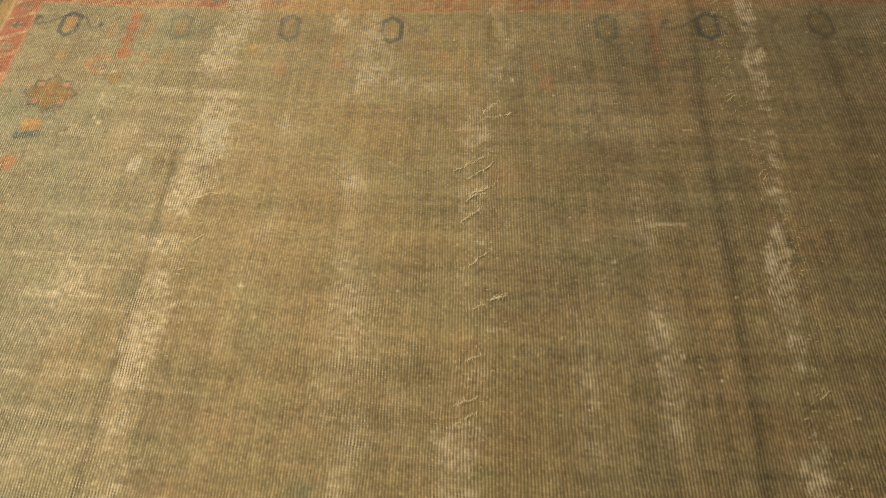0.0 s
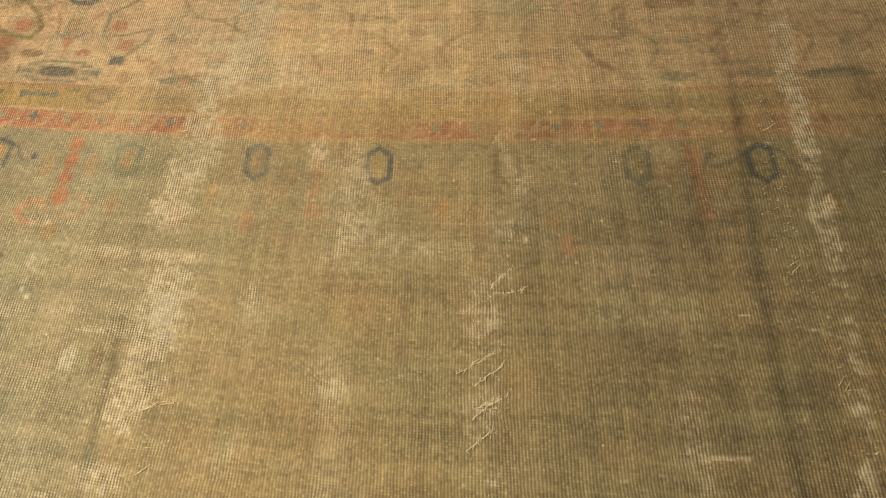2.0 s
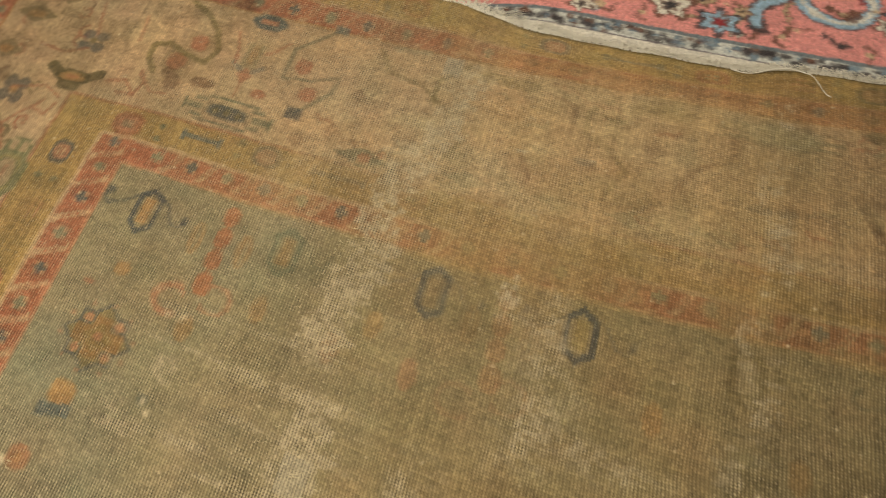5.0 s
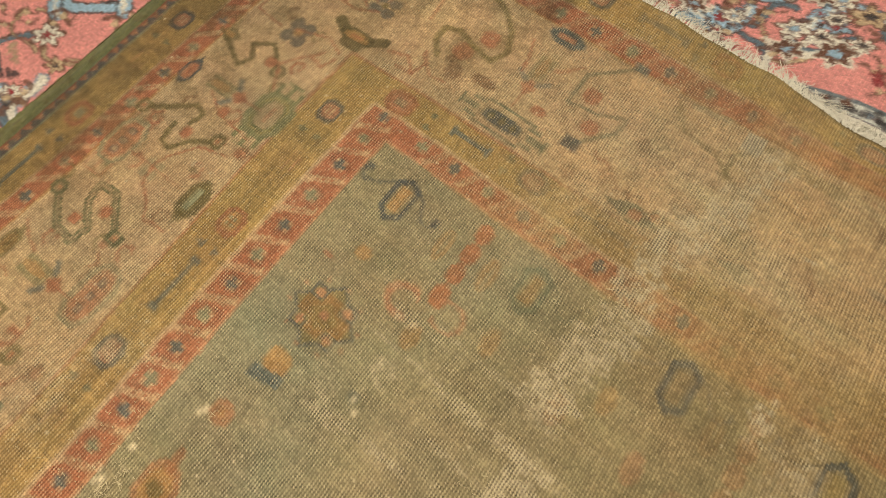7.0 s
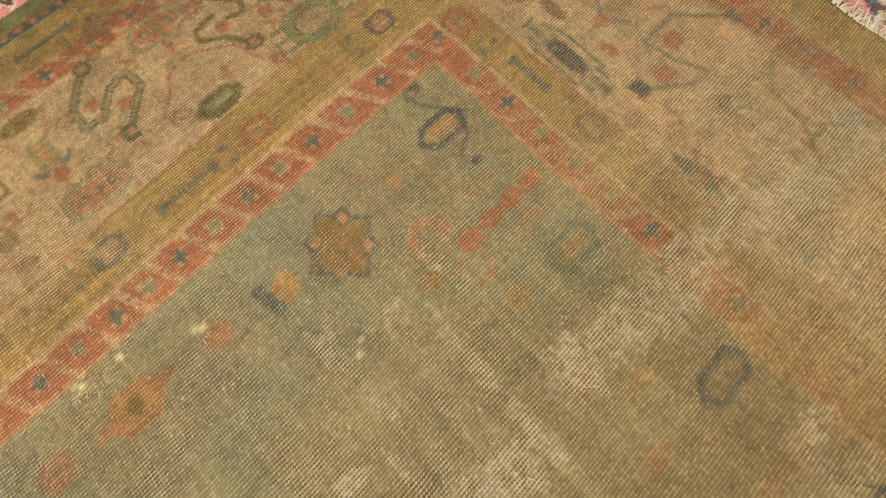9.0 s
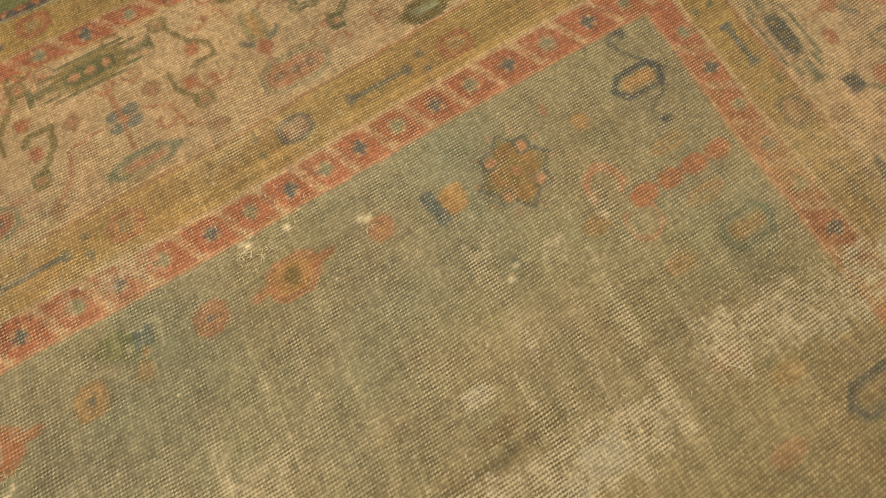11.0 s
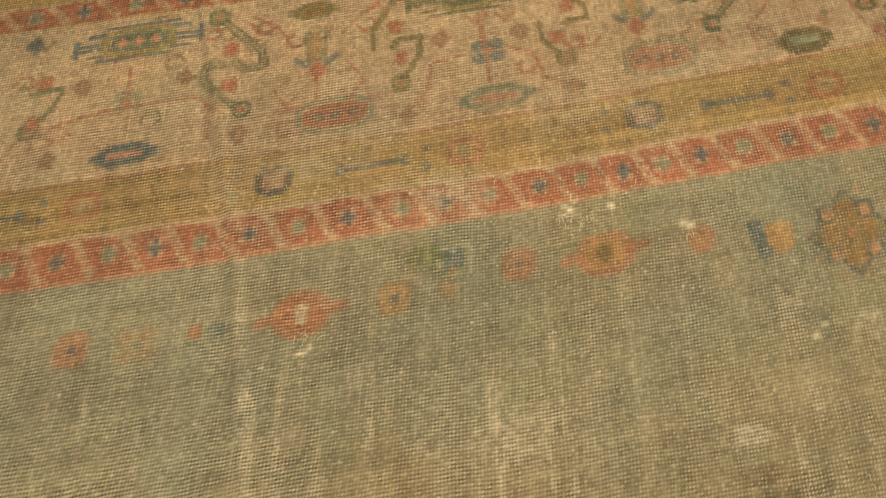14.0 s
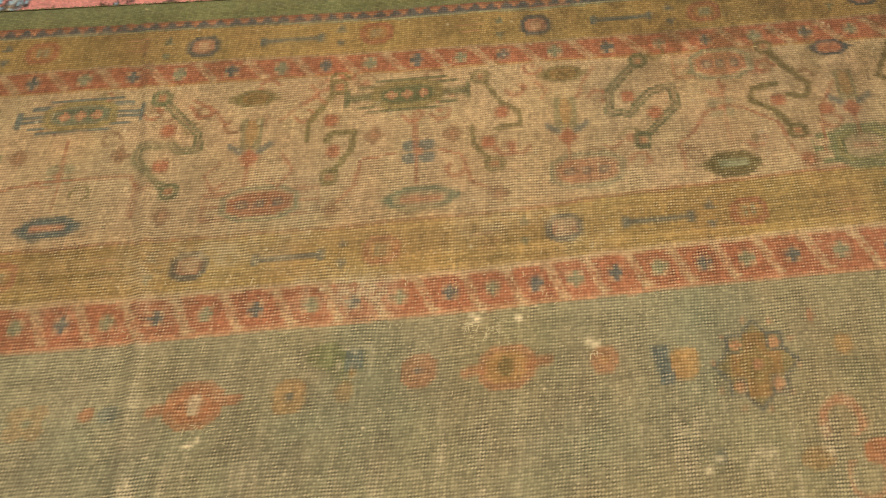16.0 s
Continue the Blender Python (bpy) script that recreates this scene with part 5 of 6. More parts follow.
    whole = smooth(-U + 0.5 * smooth(V, 0.05, 0.3) * (1 - smooth(U, 0.0, 0.35)) + 0.12 * smooth(V, -0.5, -0.2) + 0.2 * (patch - 0.5), 0.36, 0.50) * (0.25 + 0.75 * smooth(V, -0.75, -0.30))
    c.wear[:] = (0.42 - 0.24 * smooth(U, 0.30, 0.65) + 0.30 * (n(0.2, 0.25, 51, 4) - 0.5) + 0.20 * (fine_patch - 0.5)) * (1 - 0.75 * whole) + 0.5 * wear
    pale = ((-U > SIDE[2]) | (V > END[2])) & (-U < SIDE[3]) & (V < END[3])
    c.col *= (1 - np.where(pale, 0.06, 0.20) * whole * smooth(n(0.07, 0.07, 55, 4), 0.42, 0.62))[..., None]
    c.col += (OLIVE * 0.55 + BROWN * 0.25 - c.col) * (np.where(pale, 0.40, 0.45) * whole * smooth(n(0.036, 0.030, 58, 4), 0.48, 0.66))[..., None]
    c.col *= (1 - np.where(pale, 0.0, 0.18) * whole * (1 - smooth(-U, 0.56, 0.60)))[..., None]
    c.wear += bald * 0.30
    c.wear *= (1 - smooth(-U, 0.55, 0.60) * 0.8) * (1 - 0.6 * smooth(-U, 0.20, 0.32))
    c.wear[:] = np.clip(c.wear, 0, 1)
    # shade of the two creases put into the dye; random stains join below
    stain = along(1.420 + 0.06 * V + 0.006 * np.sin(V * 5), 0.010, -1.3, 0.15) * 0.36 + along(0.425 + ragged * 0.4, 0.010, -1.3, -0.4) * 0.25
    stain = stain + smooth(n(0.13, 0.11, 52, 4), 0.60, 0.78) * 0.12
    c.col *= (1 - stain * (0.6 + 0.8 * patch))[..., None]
    if not fine:
        return
    # torn zigzag rubs and white knots
    vine(c, 0, ((1.250, -0.571), (1.327, -0.567)), 0.004, BASE * 1.2, "pale darned line", 0.6, "darned_line")
    vine(c, 0, ((1.428, -0.372), (1.465, -0.380), (1.499, -0.397)), 0.004, BASE * 1.1, "pale darned line", 0.4, "darned_line")
    for at, r in (((0.156, -1.010), 0.0045), ((0.150, -1.000), 0.0035), ((0.071, -0.504), 0.004), ((0.066, -0.512), 0.0025), ((0.014, -0.668), 0.004), ((0.022, -0.660), 0.005), ((0.027, -0.672), 0.003), ((0.010, -0.652), 0.003), ((0.025, -0.604), 0.004), ((0.247, -0.371), 0.004), ((1.054, -0.214), 0.0035), ((1.203, -0.643), 0.003), ((0.601, -0.723), 0.003), ((1.286, -0.814), 0.003), ((0.235, -0.357), 0.0035)):
        spot(c, 0, at, r, BASE * 1.35, "white cotton knot showing through", 0.9, "white_knot", "E", ellipse, r * 1.5)
    for at, r in (((0.405, -0.745), 0.022), ((0.744, -1.068), 0.02), ((0.43, -0.62), 0.012)):
        spot(c, 0, at, r, TEAL * 1.2, "faded blue-green stain", 0.4, "stain", "E", ellipse, r * 1.5)
    for at, rx, ry in (((-0.462, -1.178), 0.030, 0.008), ((-0.515, -1.19), 0.022, 0.006), ((0.395, -0.47), 0.012, 0.03)):
        spot(c, 0, at, rx, BROWN * 0.8, "brown stain", 0.4, "stain", "E", ellipse, ry)
    for at, rx, ry, tone in (((0.484, -0.375), 0.021, 0.026, BASE * 0.86), ((0.499, -0.420), 0.016, 0.014, BASE * 0.86), ((0.349, -0.474), 0.010, 0.016, BASE * 0.9), ((0.511, 0.372), 0.016, 0.020, BASE * 0.75)):
        spot(c, 0, at, rx, tone * np.array([0.95, 1.0, 1.08]), "grey darned patch", 0.8, "darned_patch", "E", rect, ry)


def strand(bm, a, edge, length, drift, radius, high, curl=0.0):
    """One curling thread of the fringe, from the rug's edge outwards over what lies beside it."""
    before = None
    for j in range(6):
        t = j / 5
        u = a + drift * t * t + curl * math.sin(t * 5.5)
        x, y = -1.003 + u + 0.018 * edge, 1.617 - 0.118 * u + edge - 0.002 + length * t + float(bow(np.array(u)))
        z = 0.001 + high * math.sin(t * 2.6) - 0.0045 * t
        r = radius * (1 - 0.5 * t)
        now = [bm.verts.new((x + r * math.cos(q), y, z + r * math.sin(q))) for q in (0.5, 2.6, 4.7)]
        if before:
            for i in range(3):
                bm.faces.new((before[i], before[(i + 1) % 3], now[(i + 1) % 3], now[i]))
        before = now


def oushak():
    thing = tagged(new("oushak_rug"), "large worn wool rug with sage-green field and cream border", "rug")
    u = np.arange(-0.638, 1.96, RIB / 2)
    v = np.arange(-1.62, 0.5165, 0.0024)
    c = Canvas(u, v, 5)
    ids = bands(c)
    border_filling(c, ids[3])
    side_border(c, ids)
    corner_and_end(c, ids)
    field_motifs(c, ids)
    age_and_shade(c, True)
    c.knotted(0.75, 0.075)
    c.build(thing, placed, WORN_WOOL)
    # the rest of the rug, out of reach of the camera
    for u0, u1, v0, v1, lab in ((-0.638, 2.6, -3.0, -1.62, "plain worn lower part"), (u[-1], 2.6, -1.62, v[-1], "plain worn side part")):
        d = Canvas(np.linspace(u0, u1, int((u1 - u0) / 0.012)), np.linspace(v0, v1, int((v1 - v0) / 0.012)), 6)
        bands(d)
        age_and_shade(d, False)
        d.pieces = [("rug_" + n, p, lb) for n, p, lb in d.pieces]
        d.build(thing, plain_lie, WORN_WOOL)
    # the edge of the rug, down to the floor
    bm = bmesh.new()
    rim = [(-0.638, t) for t in np.linspace(-3.0, 0.516, 80)] + [(t, 0.516) for t in np.linspace(-0.62, 2.6, 120)]
    rows = []
    for a, b in rim:
        x, y = lie(np.array(a), np.array(b))
        z = 0.004 if a < -0.6 else 0.0012
        rows.append((bm.verts.new((x, y, z)), bm.verts.new((x - (0.006 if a < -0.6 else 0), y + (0.004 if b > 0.5 else 0), LOW))))
    for (a, b), (d, e) in zip(rows, rows[1:]):
        bm.faces.new((a, b, e, d))
    part("rug_edge", bm, BACKING, thing, "brown overcast edge of the rug")
    rng = random.Random(8)
    bm = bmesh.new()
    for k in range(430):
        root = -0.25 + 2.2 * (k + rng.uniform(-0.4, 0.4)) / 430
        short = 1 - 0.62 * float(smooth(np.array(root), 0.56, 0.80))
        lean, reach = rng.gauss(0.004, 0.010) + 0.010 * math.sin(root * 23), rng.uniform(0.022, 0.042) * short
        for m in range(6):
            a = root + rng.gauss(0, 0.0016)
            strand(bm, a, float(end_edge(np.array(a))), reach * rng.uniform(0.6, 1.15), lean + rng.gauss(0, 0.005), rng.uniform(0.0005, 0.0009), rng.uniform(0.001, 0.006), rng.gauss(0, 0.0022))
    for k in range(2200):
        a = rng.uniform(0.50, 1.95)
        strand(bm, a, float(end_edge(np.array(a))) + rng.uniform(0, 0.014), rng.uniform(0.005, 0.013), rng.gauss(0.003, 0.007), rng.uniform(0.0005, 0.0009), rng.uniform(0.0, 0.003), rng.gauss(0, 0.001))
    part("fringe", bm, COTTON, thing, "short frayed ivory cotton fringe", kind="stuff")
    # fuzzy wool along the green edge
    bm = bmesh.new()
    for k in range(900):
        b = rng.uniform(-1.62, 0.40)
        x, y = (float(q) for q in lie(np.array(-0.636), np.array(b)))
        length, drift, before = rng.uniform(0.003, 0.008), rng.gauss(0, 0.004), None
        for j in range(4):
            t = j / 3
            r, z = 0.0006 * (1 - 0.5 * t), 0.0045 - 0.005 * t * t + 0.001 * math.sin(t * 3)
            now = [bm.verts.new((x - length * t, y + drift * t + r * math.cos(q), z + r * math.sin(q))) for q in (0.5, 2.6, 4.7)]
            if before:
                for i in range(3):
                    bm.faces.new((before[i], before[(i + 1) % 3], now[(i + 1) % 3], now[i]))
            before = now
    part("selvedge_fuzz", bm, FUZZ, thing, "loose green wool along the selvedge", kind="stuff")
    bm = bmesh.new()
    last = None
    for j in range(26):
        t = j / 25
        x, y = lie(np.array(0.965 + 0.155 * t), np.array(0.512 - 0.004 * math.sin(t * 9) - 0.05 * smooth(t, 0.8, 1.0)))
        now = [bm.verts.new((x, y + 0.0012 * math.cos(q), 0.0034 + 0.0012 * math.sin(q))) for q in (0.5, 2.6, 4.7)]
        if last:
            for i in range(3):
                bm.faces.new((last[i], last[(i + 1) % 3], now[(i + 1) % 3], now[i]))
        last = now
    part("loose_thread", bm, COTTON, thing, "loose ivory thread from the fringe")
    # torn threads that stand up from the worn streaks
    bm = bmesh.new()
    # streak: middle, half width, from, to, count, length, heading
    streaks = ((0.475, 0.035, -1.3, 0.30, 420, 0.005, None), (0.475, 0.030, -1.3, 0.10, 16, 0.020, 0.55), (0.985, 0.028, -1.2, -0.25, 160, 0.005, None),
               (1.47, 0.024, -1.2, 0.1, 260, 0.005, None), (1.47, 0.020, -1.2, 0.1, 16, 0.02, 0.7), (0.48, 0.05, -0.45, -0.32, 160, 0.005, None), (0.02, 0.010, -0.68, -0.63, 40, 0.007, None),
               (-0.06, 0.045, -1.15, -0.5, 130, 0.005, None), (0.015, 0.030, -1.2, -0.4, 60, 0.005, None), (0.152, 0.006, -1.02, -0.99, 14, 0.007, None), (0.44, 0.05, -0.22, 0.0, 80, 0.005, None),
               (0.07, 0.004, -0.512, -0.50, 9, 0.007, None), (0.15, 0.08, -1.2, -0.2, 40, 0.004, None))
    # torn slashes across the middle streak: from, to, and the frayed warps on them
    slashes = ((0.942, -0.455, 1.012, -0.412), (0.968, -0.513, 1.012, -0.480), (0.959, -0.570, 0.997, -0.532), (0.965, -0.669, 1.001, -0.634), (0.966, -0.751, 1.036, -0.710), (0.954, -0.841, 0.992, -0.825), (0.950, -0.911, 0.987, -0.895),
               (0.951, -0.942, 0.988, -0.918), (0.961, -0.476, 1.020, -0.432), (0.967, -0.523, 1.022, -0.476), (0.994, -0.309, 1.035, -0.264), (1.009, -0.318, 1.052, -0.308), (0.461, -0.557, 0.538, -0.524), (0.968, -0.508, 1.011, -0.505))
    jobs = []
    for a0, b0, a1, b1 in slashes:
        aim, size = math.atan2(b1 - b0, a1 - a0), math.hypot(a1 - a0, b1 - b0)
        for k in range(5):
            q = rng.uniform(0, 0.8)
            jobs.append((a0 + (a1 - a0) * q, b0 + (b1 - b0) * q + rng.gauss(0, 0.0012), size * rng.uniform(0.12, 0.38), aim + rng.gauss(0, 0.12), rng.uniform(-0.2, 0.2), 0.00062, 5))
        for k in range(14):
            q = rng.random()
            jobs.append((a0 + (a1 - a0) * q, b0 + (b1 - b0) * q, rng.uniform(0.003, 0.008), rng.choice((-1.57, 1.57)) + rng.gauss(0, 0.25), rng.uniform(-1, 1), 0.00045, 3))
    for centre, wide, v0, v1, count, typical, aim in streaks:
        for k in range(count):
            b = rng.uniform(v0, v1)
            a = centre + (0.018 * math.sin(b * 8) if wide < 0.06 else 0) + rng.gauss(0, wide * 0.6)
            heading, length, curl = rng.gauss(0.0, 0.25) + rng.choice((0, 0, math.pi / 2)), typical * rng.uniform(0.35, 1.4), rng.uniform(-0.6, 0.6)
            if aim is not None:
                heading, curl = aim + rng.gauss(0, 0.2), rng.uniform(-0.2, 0.2)
                a -= length / 2
            jobs.append((a, b, length, heading, curl, rng.uniform(0.0003, 0.0006) * (1.0 if aim is None else 1.3), 4 if aim is None else 8))
    for a, b, length, heading, curl, thick, steps in jobs:
        before = None
        for j in range(steps + 1):
            t = j / steps
            x, y = lie(np.array(a), np.array(b))
            z = 0.0010 + 0.0014 * math.sin(t * 3.1)
            r = thick * (1 - 0.4 * t)
            now = [bm.verts.new((x - r * math.sin(heading) * math.cos(q), y + r * math.cos(heading) * math.cos(q), z + r * math.sin(q))) for q in (0.5, 2.6, 4.7)]
            if before:
                for i in range(3):
                    bm.faces.new((before[i], before[(i + 1) % 3], now[(i + 1) % 3], now[i]))
            before = now
            wag = 0.0 if steps < 5 else rng.uniform(-0.28, 0.28)
            a, b, heading = a + length / steps * math.cos(heading + wag), b + length / steps * math.sin(heading + wag), heading + curl / steps
    part("torn_threads", bm, TORN, thing, "pale torn threads standing from the worn streaks", kind="stuff")
    return thing


def plain_lie(u, v):
    U, V = np.meshgrid(u, v)
    X, Y = lie(U, V)
    P = np.stack([X, Y, np.zeros_like(X) - 0.0005], -1)
    return P, grid_normals(P)


oushak()


# ---- the pink floral rugs that lie beside it ----
ROSE, IVORY, INK, SKY, WINE, MOSS = dye(238, 160, 158), dye(240, 236, 226), dye(58, 54, 60), dye(158, 192, 220), dye(150, 42, 54), dye(178, 158, 130)
DARK = dye(112, 76, 62)
FLAT = -0.006


def lay(u, v):
    """A point in the worn rug's plan, with no give at its end."""
    return -1.003 + u + 0.018 * v, 1.617 - 0.118 * u + v + bow(u)


def floral(c, pid, u0, u1, v0, v1, seed, count, size, density=1.0):
    """Large blue scrolls, then flowers, leaves and buds in dark, ivory and wine on rose."""
    rng = random.Random(seed)
    area = (u1 - u0) * (v1 - v0)
    c.step = (0.0016, 0.0016)
    c.wobble = (value_noise(c.u, c.v, 0.012, 0.012, seed + 40, 2) - 0.5) * 3.2
    scrolls = ((INK, SKY * 1.1, 2.1, 1.6), (INK * 1.4, SKY * 0.4, 1.3, 0.9), (DARK, MOSS * 1.3, 0.8, 0.4), (SKY * 0.6, IVORY, 2.0, 1.5), (DARK, MOSS * 1.3, 0.7, 0.35))

    def curl(a, s, bend, hook):
        """A hooked S-curve."""
        ca, sa = math.cos(a), math.sin(a)
        pts = []
        for k in range(9):
            t = k / 8
            x, y = s * 2.0 * (t - 0.5), s * bend * math.sin(t * 4.6) + s * hook * t * t
            pts.append((x * ca - y * sa, x * sa + y * ca))
        return pts
    for k in range(int(area * 105 * density)):
        at = (rng.uniform(u0, u1), rng.uniform(v0, v1))
        s = size * rng.uniform(1.4, 3.4)
        pts = curl(rng.uniform(0, 6.28), s, rng.uniform(0.3, 0.7) * rng.choice((-1, 1)), rng.uniform(-0.5, 0.5))
        rim, fill, wide, narrow = scrolls[(k * 7 + rng.randrange(3)) % 5]
        p = c.piece("scroll_motif", pid, "curling scroll with a dark rim")
        c.ink(p, at, s * 2.4, "E", rim, lambda x, y: stroke(x, y, pts, size * wide * 0.72), 0.9, 0.0025)
        c.ink(p, at, s * 2.4, "E", fill, lambda x, y: stroke(x, y, pts, size * narrow * 0.62), 1, 0.0025)
    # a row of great arching scrolls along the longer way
    tall = v1 - v0 > u1 - u0
    reach, k = size * 4.6, 0
    while (v0 if tall else u0) + reach * (1 + 2.3 * k) < (v1 if tall else u1):
        mid = (v0 if tall else u0) + reach * (1 + 2.3 * k)
        at = ((u0 * 0.4 + u1 * 0.6), mid) if tall else (mid, v0 * 0.5 + v1 * 0.5)
        start = 0.4 + 2.1 * (k % 2)
        pts = [(reach * (1 - 0.05 * m) * math.cos(start + 0.36 * m), reach * (1 - 0.05 * m) * math.sin(start + 0.36 * m)) for m in range(12)]
        p = c.piece("great_scroll", pid, "great light blue and ivory scroll")
        c.ink(p, at, reach * 1.4, "E", INK, lambda x, y: stroke(x, y, pts, size * 1.5), 0.9, 0.0025)
        c.ink(p, at, reach * 1.4, "E", SKY * 1.1, lambda x, y: stroke(x, y, pts, size * 1.15), 1, 0.0025)
        c.ink(p, at, reach * 1.4, "E", IVORY, lambda x, y: stroke(x * 1.03, y * 1.03, pts, size * 0.5), 0.9, 0.0025)
        k += 1
    for k in range(count):
        at = (rng.uniform(u0, u1), rng.uniform(v0, v1))
        kind, a, s = rng.random(), rng.uniform(0, 6.28), size * rng.uniform(0.55, 1.0)
        ca, sa = math.cos(a), math.sin(a)
        if kind < 0.26:
            p = c.piece("flower_motif", pid, "dark-rimmed ivory and wine flower")
            s *= rng.choice((1.0, 1.3, 1.9))
            petals = rng.choice((5, 6, 7))
            rim, fill, heart = rng.choice(((DARK, IVORY, WINE), (DARK, IVORY, SKY), (INK, SKY, WINE), (DARK, IVORY, INK), (DARK, MOSS * 1.4, INK), (IVORY, DARK, SKY)))
            lobed = lambda x, y, r: (np.hypot(x, y) - r * (1 + 0.28 * np.cos(petals * np.arctan2(y, x) + a) + 0.1 * np.cos(2 * np.arctan2(y, x))))  # noqa: E731
            c.ink(p, at, s * 3, "E", rim, lambda x, y: lobed(x, y, s), 0.9, 0.0025)
            c.ink(p, at, s * 3, "E", fill, lambda x, y: lobed(x, y, s * 0.74), 1, 0.0025)
            c.ink(p, at, s * 3, "E", DARK, lambda x, y: lobed(x, y, s * 0.42), 0.8, 0.0025)
            c.ink(p, at, s * 3, "E", heart, lambda x, y: lobed(x, y, s * 0.28), 1, 0.0025)
        elif kind < 0.62:
            p = c.piece("leaf_motif", pid, "small dark leaf on the rose ground")
            tone = rng.choice((INK, INK, DARK, DARK, MOSS, WINE, IVORY))
            for off in (0.0, rng.uniform(0.5, 1.1), rng.uniform(-1.1, -0.5)):
                c.ink(p, at, s * 3, "E", tone, lambda x, y: ellipse(x * ca + y * sa - off * s * 0.5, y * ca - x * sa - off * s * 0.7, s * 0.55, s * 0.28), 0.9, 0.0025)
        else:
            s *= 1.5
            p = c.piece("twig_motif", pid, "brown twig on the rose ground")
            pts = [(s * 2 * (t - 0.5) * ca - s * 0.6 * math.sin(t * 5) * sa, s * 2 * (t - 0.5) * sa + s * 0.6 * math.sin(t * 5) * ca) for t in (0, 0.25, 0.5, 0.75, 1)]
            c.ink(p, at, s * 2.6, "E", DARK, lambda x, y: stroke(x, y, pts, s * 0.34), 0.85, 0.0025)
            c.ink(p, at, s * 2.6, "E", MOSS * 1.5, lambda x, y: ellipse(x, y, s * 0.30, s * 0.26), 0.9, 0.0025)


def soften(c, seed):
    u, v = c.u, c.v
    c.knot = (0.0036, 0.0036)
    c.col *= (0.92 + 0.30 * (value_noise(u, v, 0.05, 0.05, seed, 3) - 0.5) + 0.10 * (c.rng.rand(len(v), len(u)) - 0.5))[..., None]
    # tufts that lean into their neighbours
    for axis in (1,):
        slip = c.rng.randint(-1, 2, c.col.shape[:2])
        c.col[:] = np.where((slip > 0)[..., None], np.roll(c.col, 1, axis), np.where((slip < 0)[..., None], np.roll(c.col, -1, axis), c.col))
    c.knotted(0.45, 0.08, False)


def tufted(place, seed):
    def surface(u, v):
        U, V = np.meshgrid(u, v)
        X, Y = place(U, V)
        Z = FLAT + (value_noise(u, v, 0.006, 0.006, seed, 2) - 0.5) * 0.0034 + (value_noise(u, v, 0.2, 0.2, seed + 1, 2) - 0.5) * 0.003
        P = np.stack([X, Y, Z], -1)
        return P, grid_normals(P)
    return surface


def skirt(thing, points):
    bm = bmesh.new()
    rows = [(bm.verts.new((x, y, FLAT)), bm.verts.new((x, y, LOW))) for x, y in points]
    for (a, b), (d, e) in zip(rows, rows[1:]):
        bm.faces.new((a, b, e, d))
    part("rug_edge", bm, BACKING, thing)


def guard_line(u):
    """The line between the white guard and the rose border, as v of the worn rug."""
    return 0.581 - 0.037 * u - bow(u) * 0.25 - 0.080 * (1 - smooth(u, 0.30, 0.66))


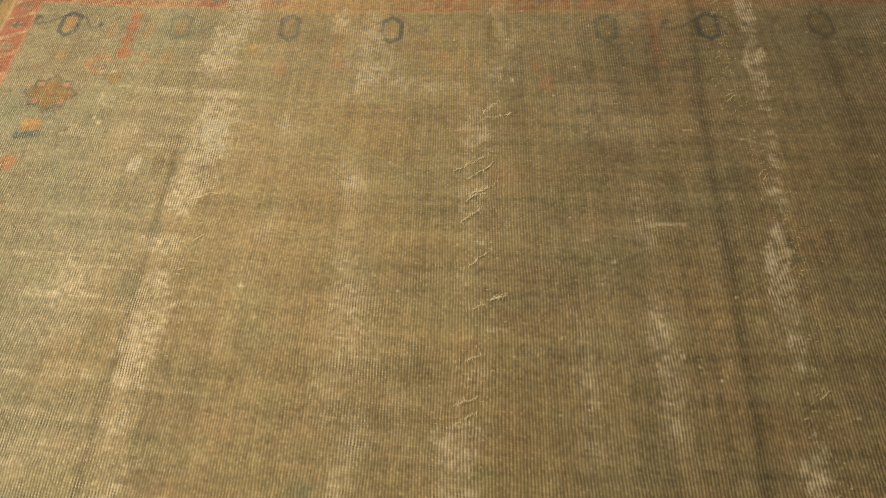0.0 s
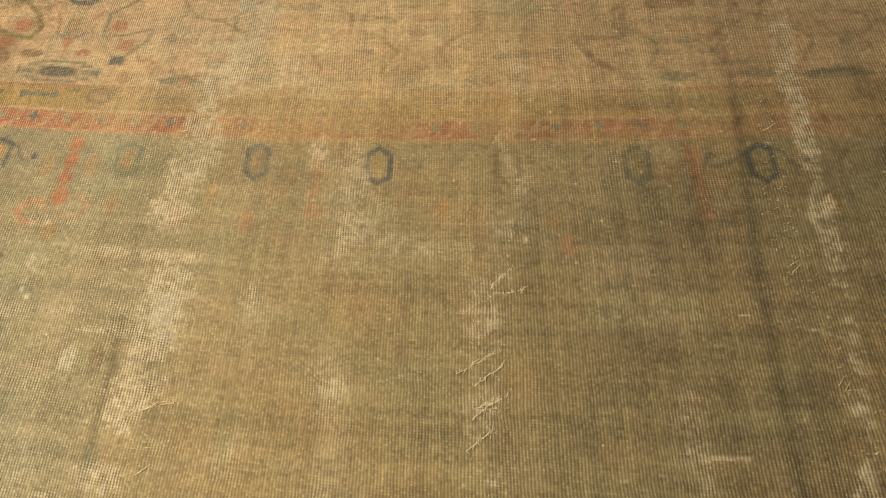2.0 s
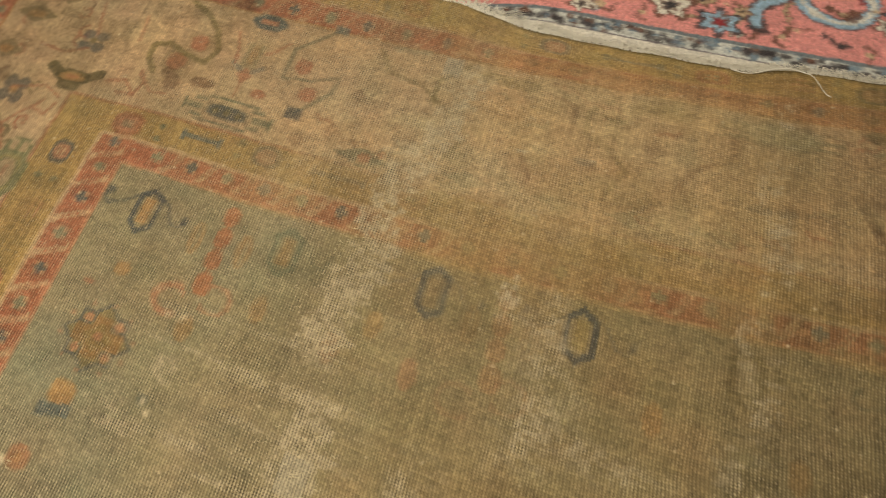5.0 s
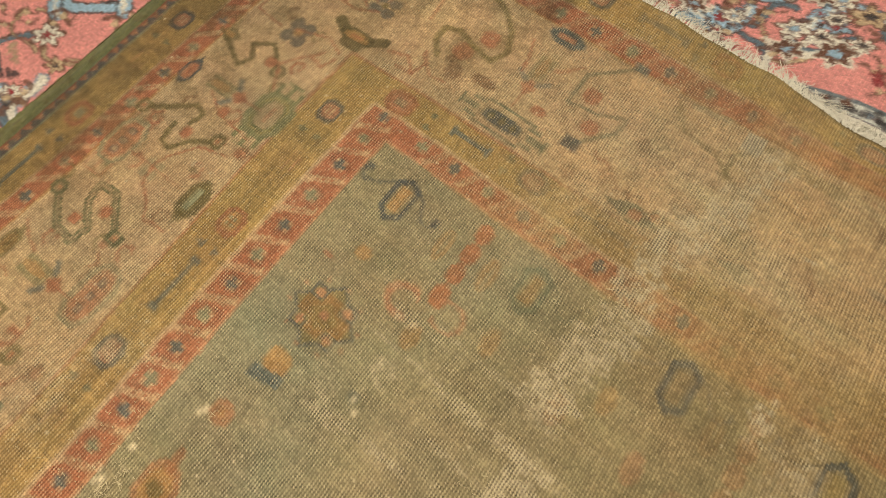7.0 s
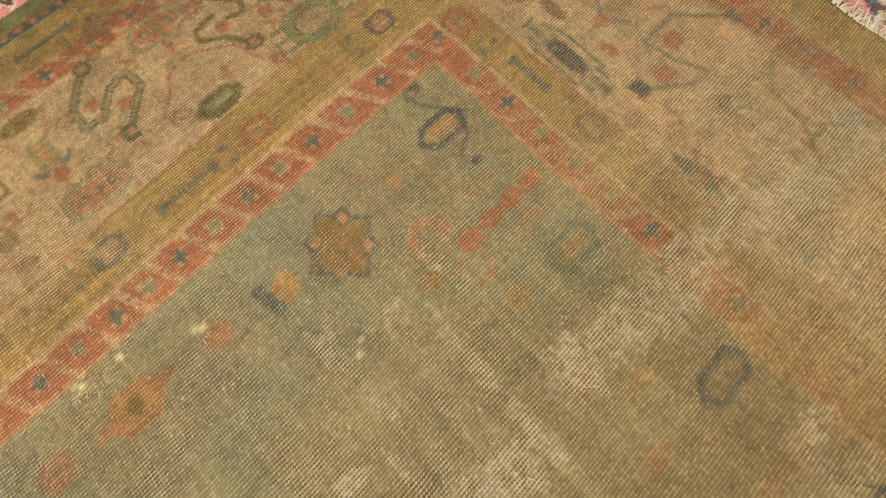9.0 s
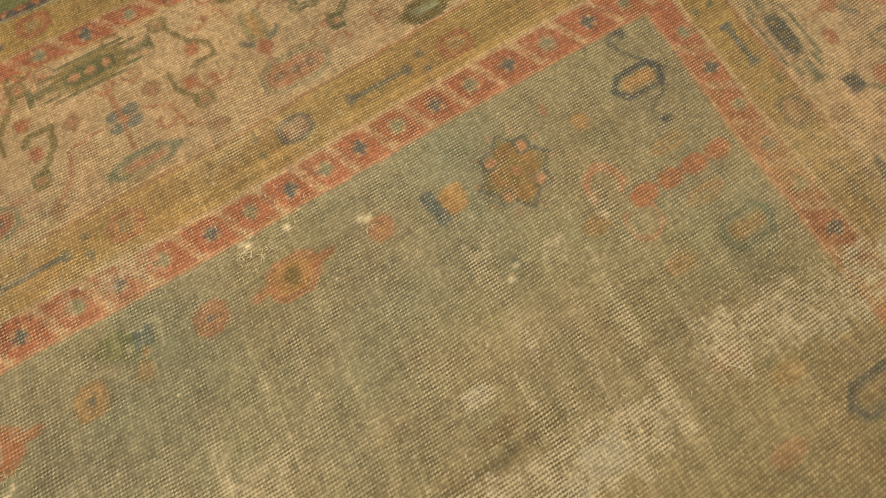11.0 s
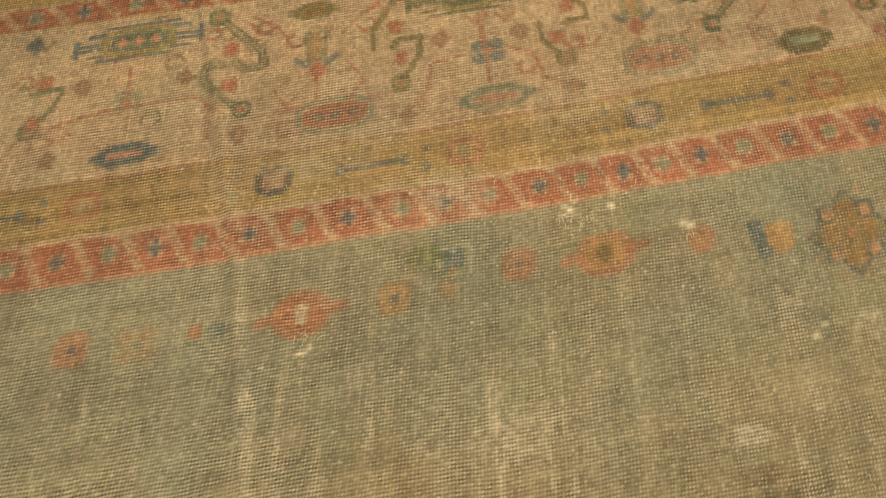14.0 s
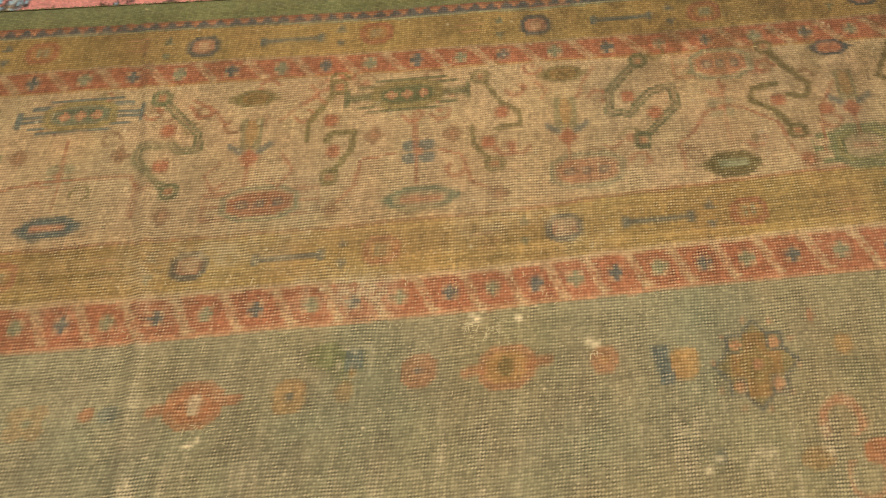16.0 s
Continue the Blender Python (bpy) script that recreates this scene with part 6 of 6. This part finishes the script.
def border_rug():
    thing = tagged(new("floral_rug"), "rose-pink floral rug with a white and navy guard, under the fringe", "rug", "pink rugs beside the worn rug")
    place = lambda U, V: lay(U, V + guard_line(U))  # noqa: E731
    c = Canvas(np.arange(-0.3, 1.9, 0.0028), np.arange(-0.064, 0.30, 0.0028), 11)
    web, guard, field = c.piece("kilim_web", None, "ivory cotton web at the end of the rug"), c.piece("guard_band", None, "narrow white guard with navy leaves"), c.piece("rose_border", None, "rose-pink border with dense flowers")
    V = c.v[:, None] + 0 * c.u[None, :]
    mid = (c.v[:-1] + c.v[1:]) / 2
    c.pid[:] = ((mid > -0.036).astype(int) + (mid > 0))[:, None]
    c.col[:] = IVORY * 0.95
    c.col[(V > -0.036) & (V < -0.007)] = dye(212, 216, 214)
    c.col[(V > -0.037) & (V <= -0.034)] = INK * 4
    c.col[(V > -0.007) & (V <= 0.003)] = dye(120, 132, 142)
    c.col[V > 0.003] = ROSE
    rng, u0 = random.Random(4), -0.29
    while u0 < 1.88:
        p = c.piece("leaf_motif", guard, "blue-black leaves of the white guard")
        at = (u0, -0.020 + rng.uniform(-0.003, 0.003))
        for m in range(rng.choice((5, 6, 7))):
            dx, dy, tone = rng.uniform(-0.017, 0.017), rng.uniform(-0.011, 0.011), rng.choice((INK, INK, INK * 1.3, INK * 1.3, SKY * 0.5, DARK))
            a, b = rng.uniform(0.005, 0.0110), rng.uniform(0.004, 0.0075)
            c.ink(p, at, 0.05, "E", tone, lambda x, y: ellipse(x - dx, y - dy, a, b), 0.9, 0.003)
        u0 += rng.uniform(0.024, 0.040)
    floral(c, field, 0.05, 1.6, 0.020, 0.27, 3, 250, 0.019, 0.75)
    soften(c, 61)
    c.split()
    c.build(thing, tufted(place, 62), PILE_WOOL)
    far = Canvas(np.arange(-0.3, 1.9, 0.008), np.arange(c.v[-1], 1.3, 0.008), 12)
    ground = far.piece("rug_field", None, "rose-pink floral field")
    far.col[:] = ROSE * 0.9
    floral(far, ground, -0.25, 1.85, 0.32, 1.25, 8, 260, 0.034, 0.25)
    far.split()
    soften(far, 63)
    far.build(thing, tufted(place, 64), PILE_WOOL)
    skirt(thing, [place(np.array(a), np.array(-0.064)) for a in np.linspace(-0.3, 1.88, 90)])


def side_rug():
    thing = tagged(new("floral_rug"), "coral-pink floral rug with light blue scrolls beside the green selvedge", "rug", "pink rugs beside the worn rug")
    place = lambda U, V: lay(U - 0.572, V)  # noqa: E731
    c = Canvas(np.arange(-0.40, 0.0, 0.0028), np.arange(-1.62, 0.45, 0.0028), 21)
    field = c.piece("rose_field", None, "rose-pink ground with dense flowers")
    c.col[:] = ROSE
    floral(c, field, -0.32, -0.03, -1.6, 0.44, 5, 260, 0.022, 0.8)
    soften(c, 71)
    c.split()
    c.build(thing, tufted(place, 72), PILE_WOOL)
    far = Canvas(np.arange(-1.4, -0.40 + 0.004, 0.008), np.arange(-1.62, 0.45, 0.008), 22)
    ground = far.piece("rug_field", None, "rose-pink floral field")
    far.col[:] = ROSE * 0.9
    floral(far, ground, -1.35, -0.42, -1.58, 0.42, 9, 240, 0.034, 0.25)
    far.split()
    soften(far, 73)
    far.build(thing, tufted(place, 74), PILE_WOOL)
    skirt(thing, [place(np.array(0.0), np.array(b)) for b in np.linspace(-1.62, 0.446, 60)])


border_rug()
side_rug()
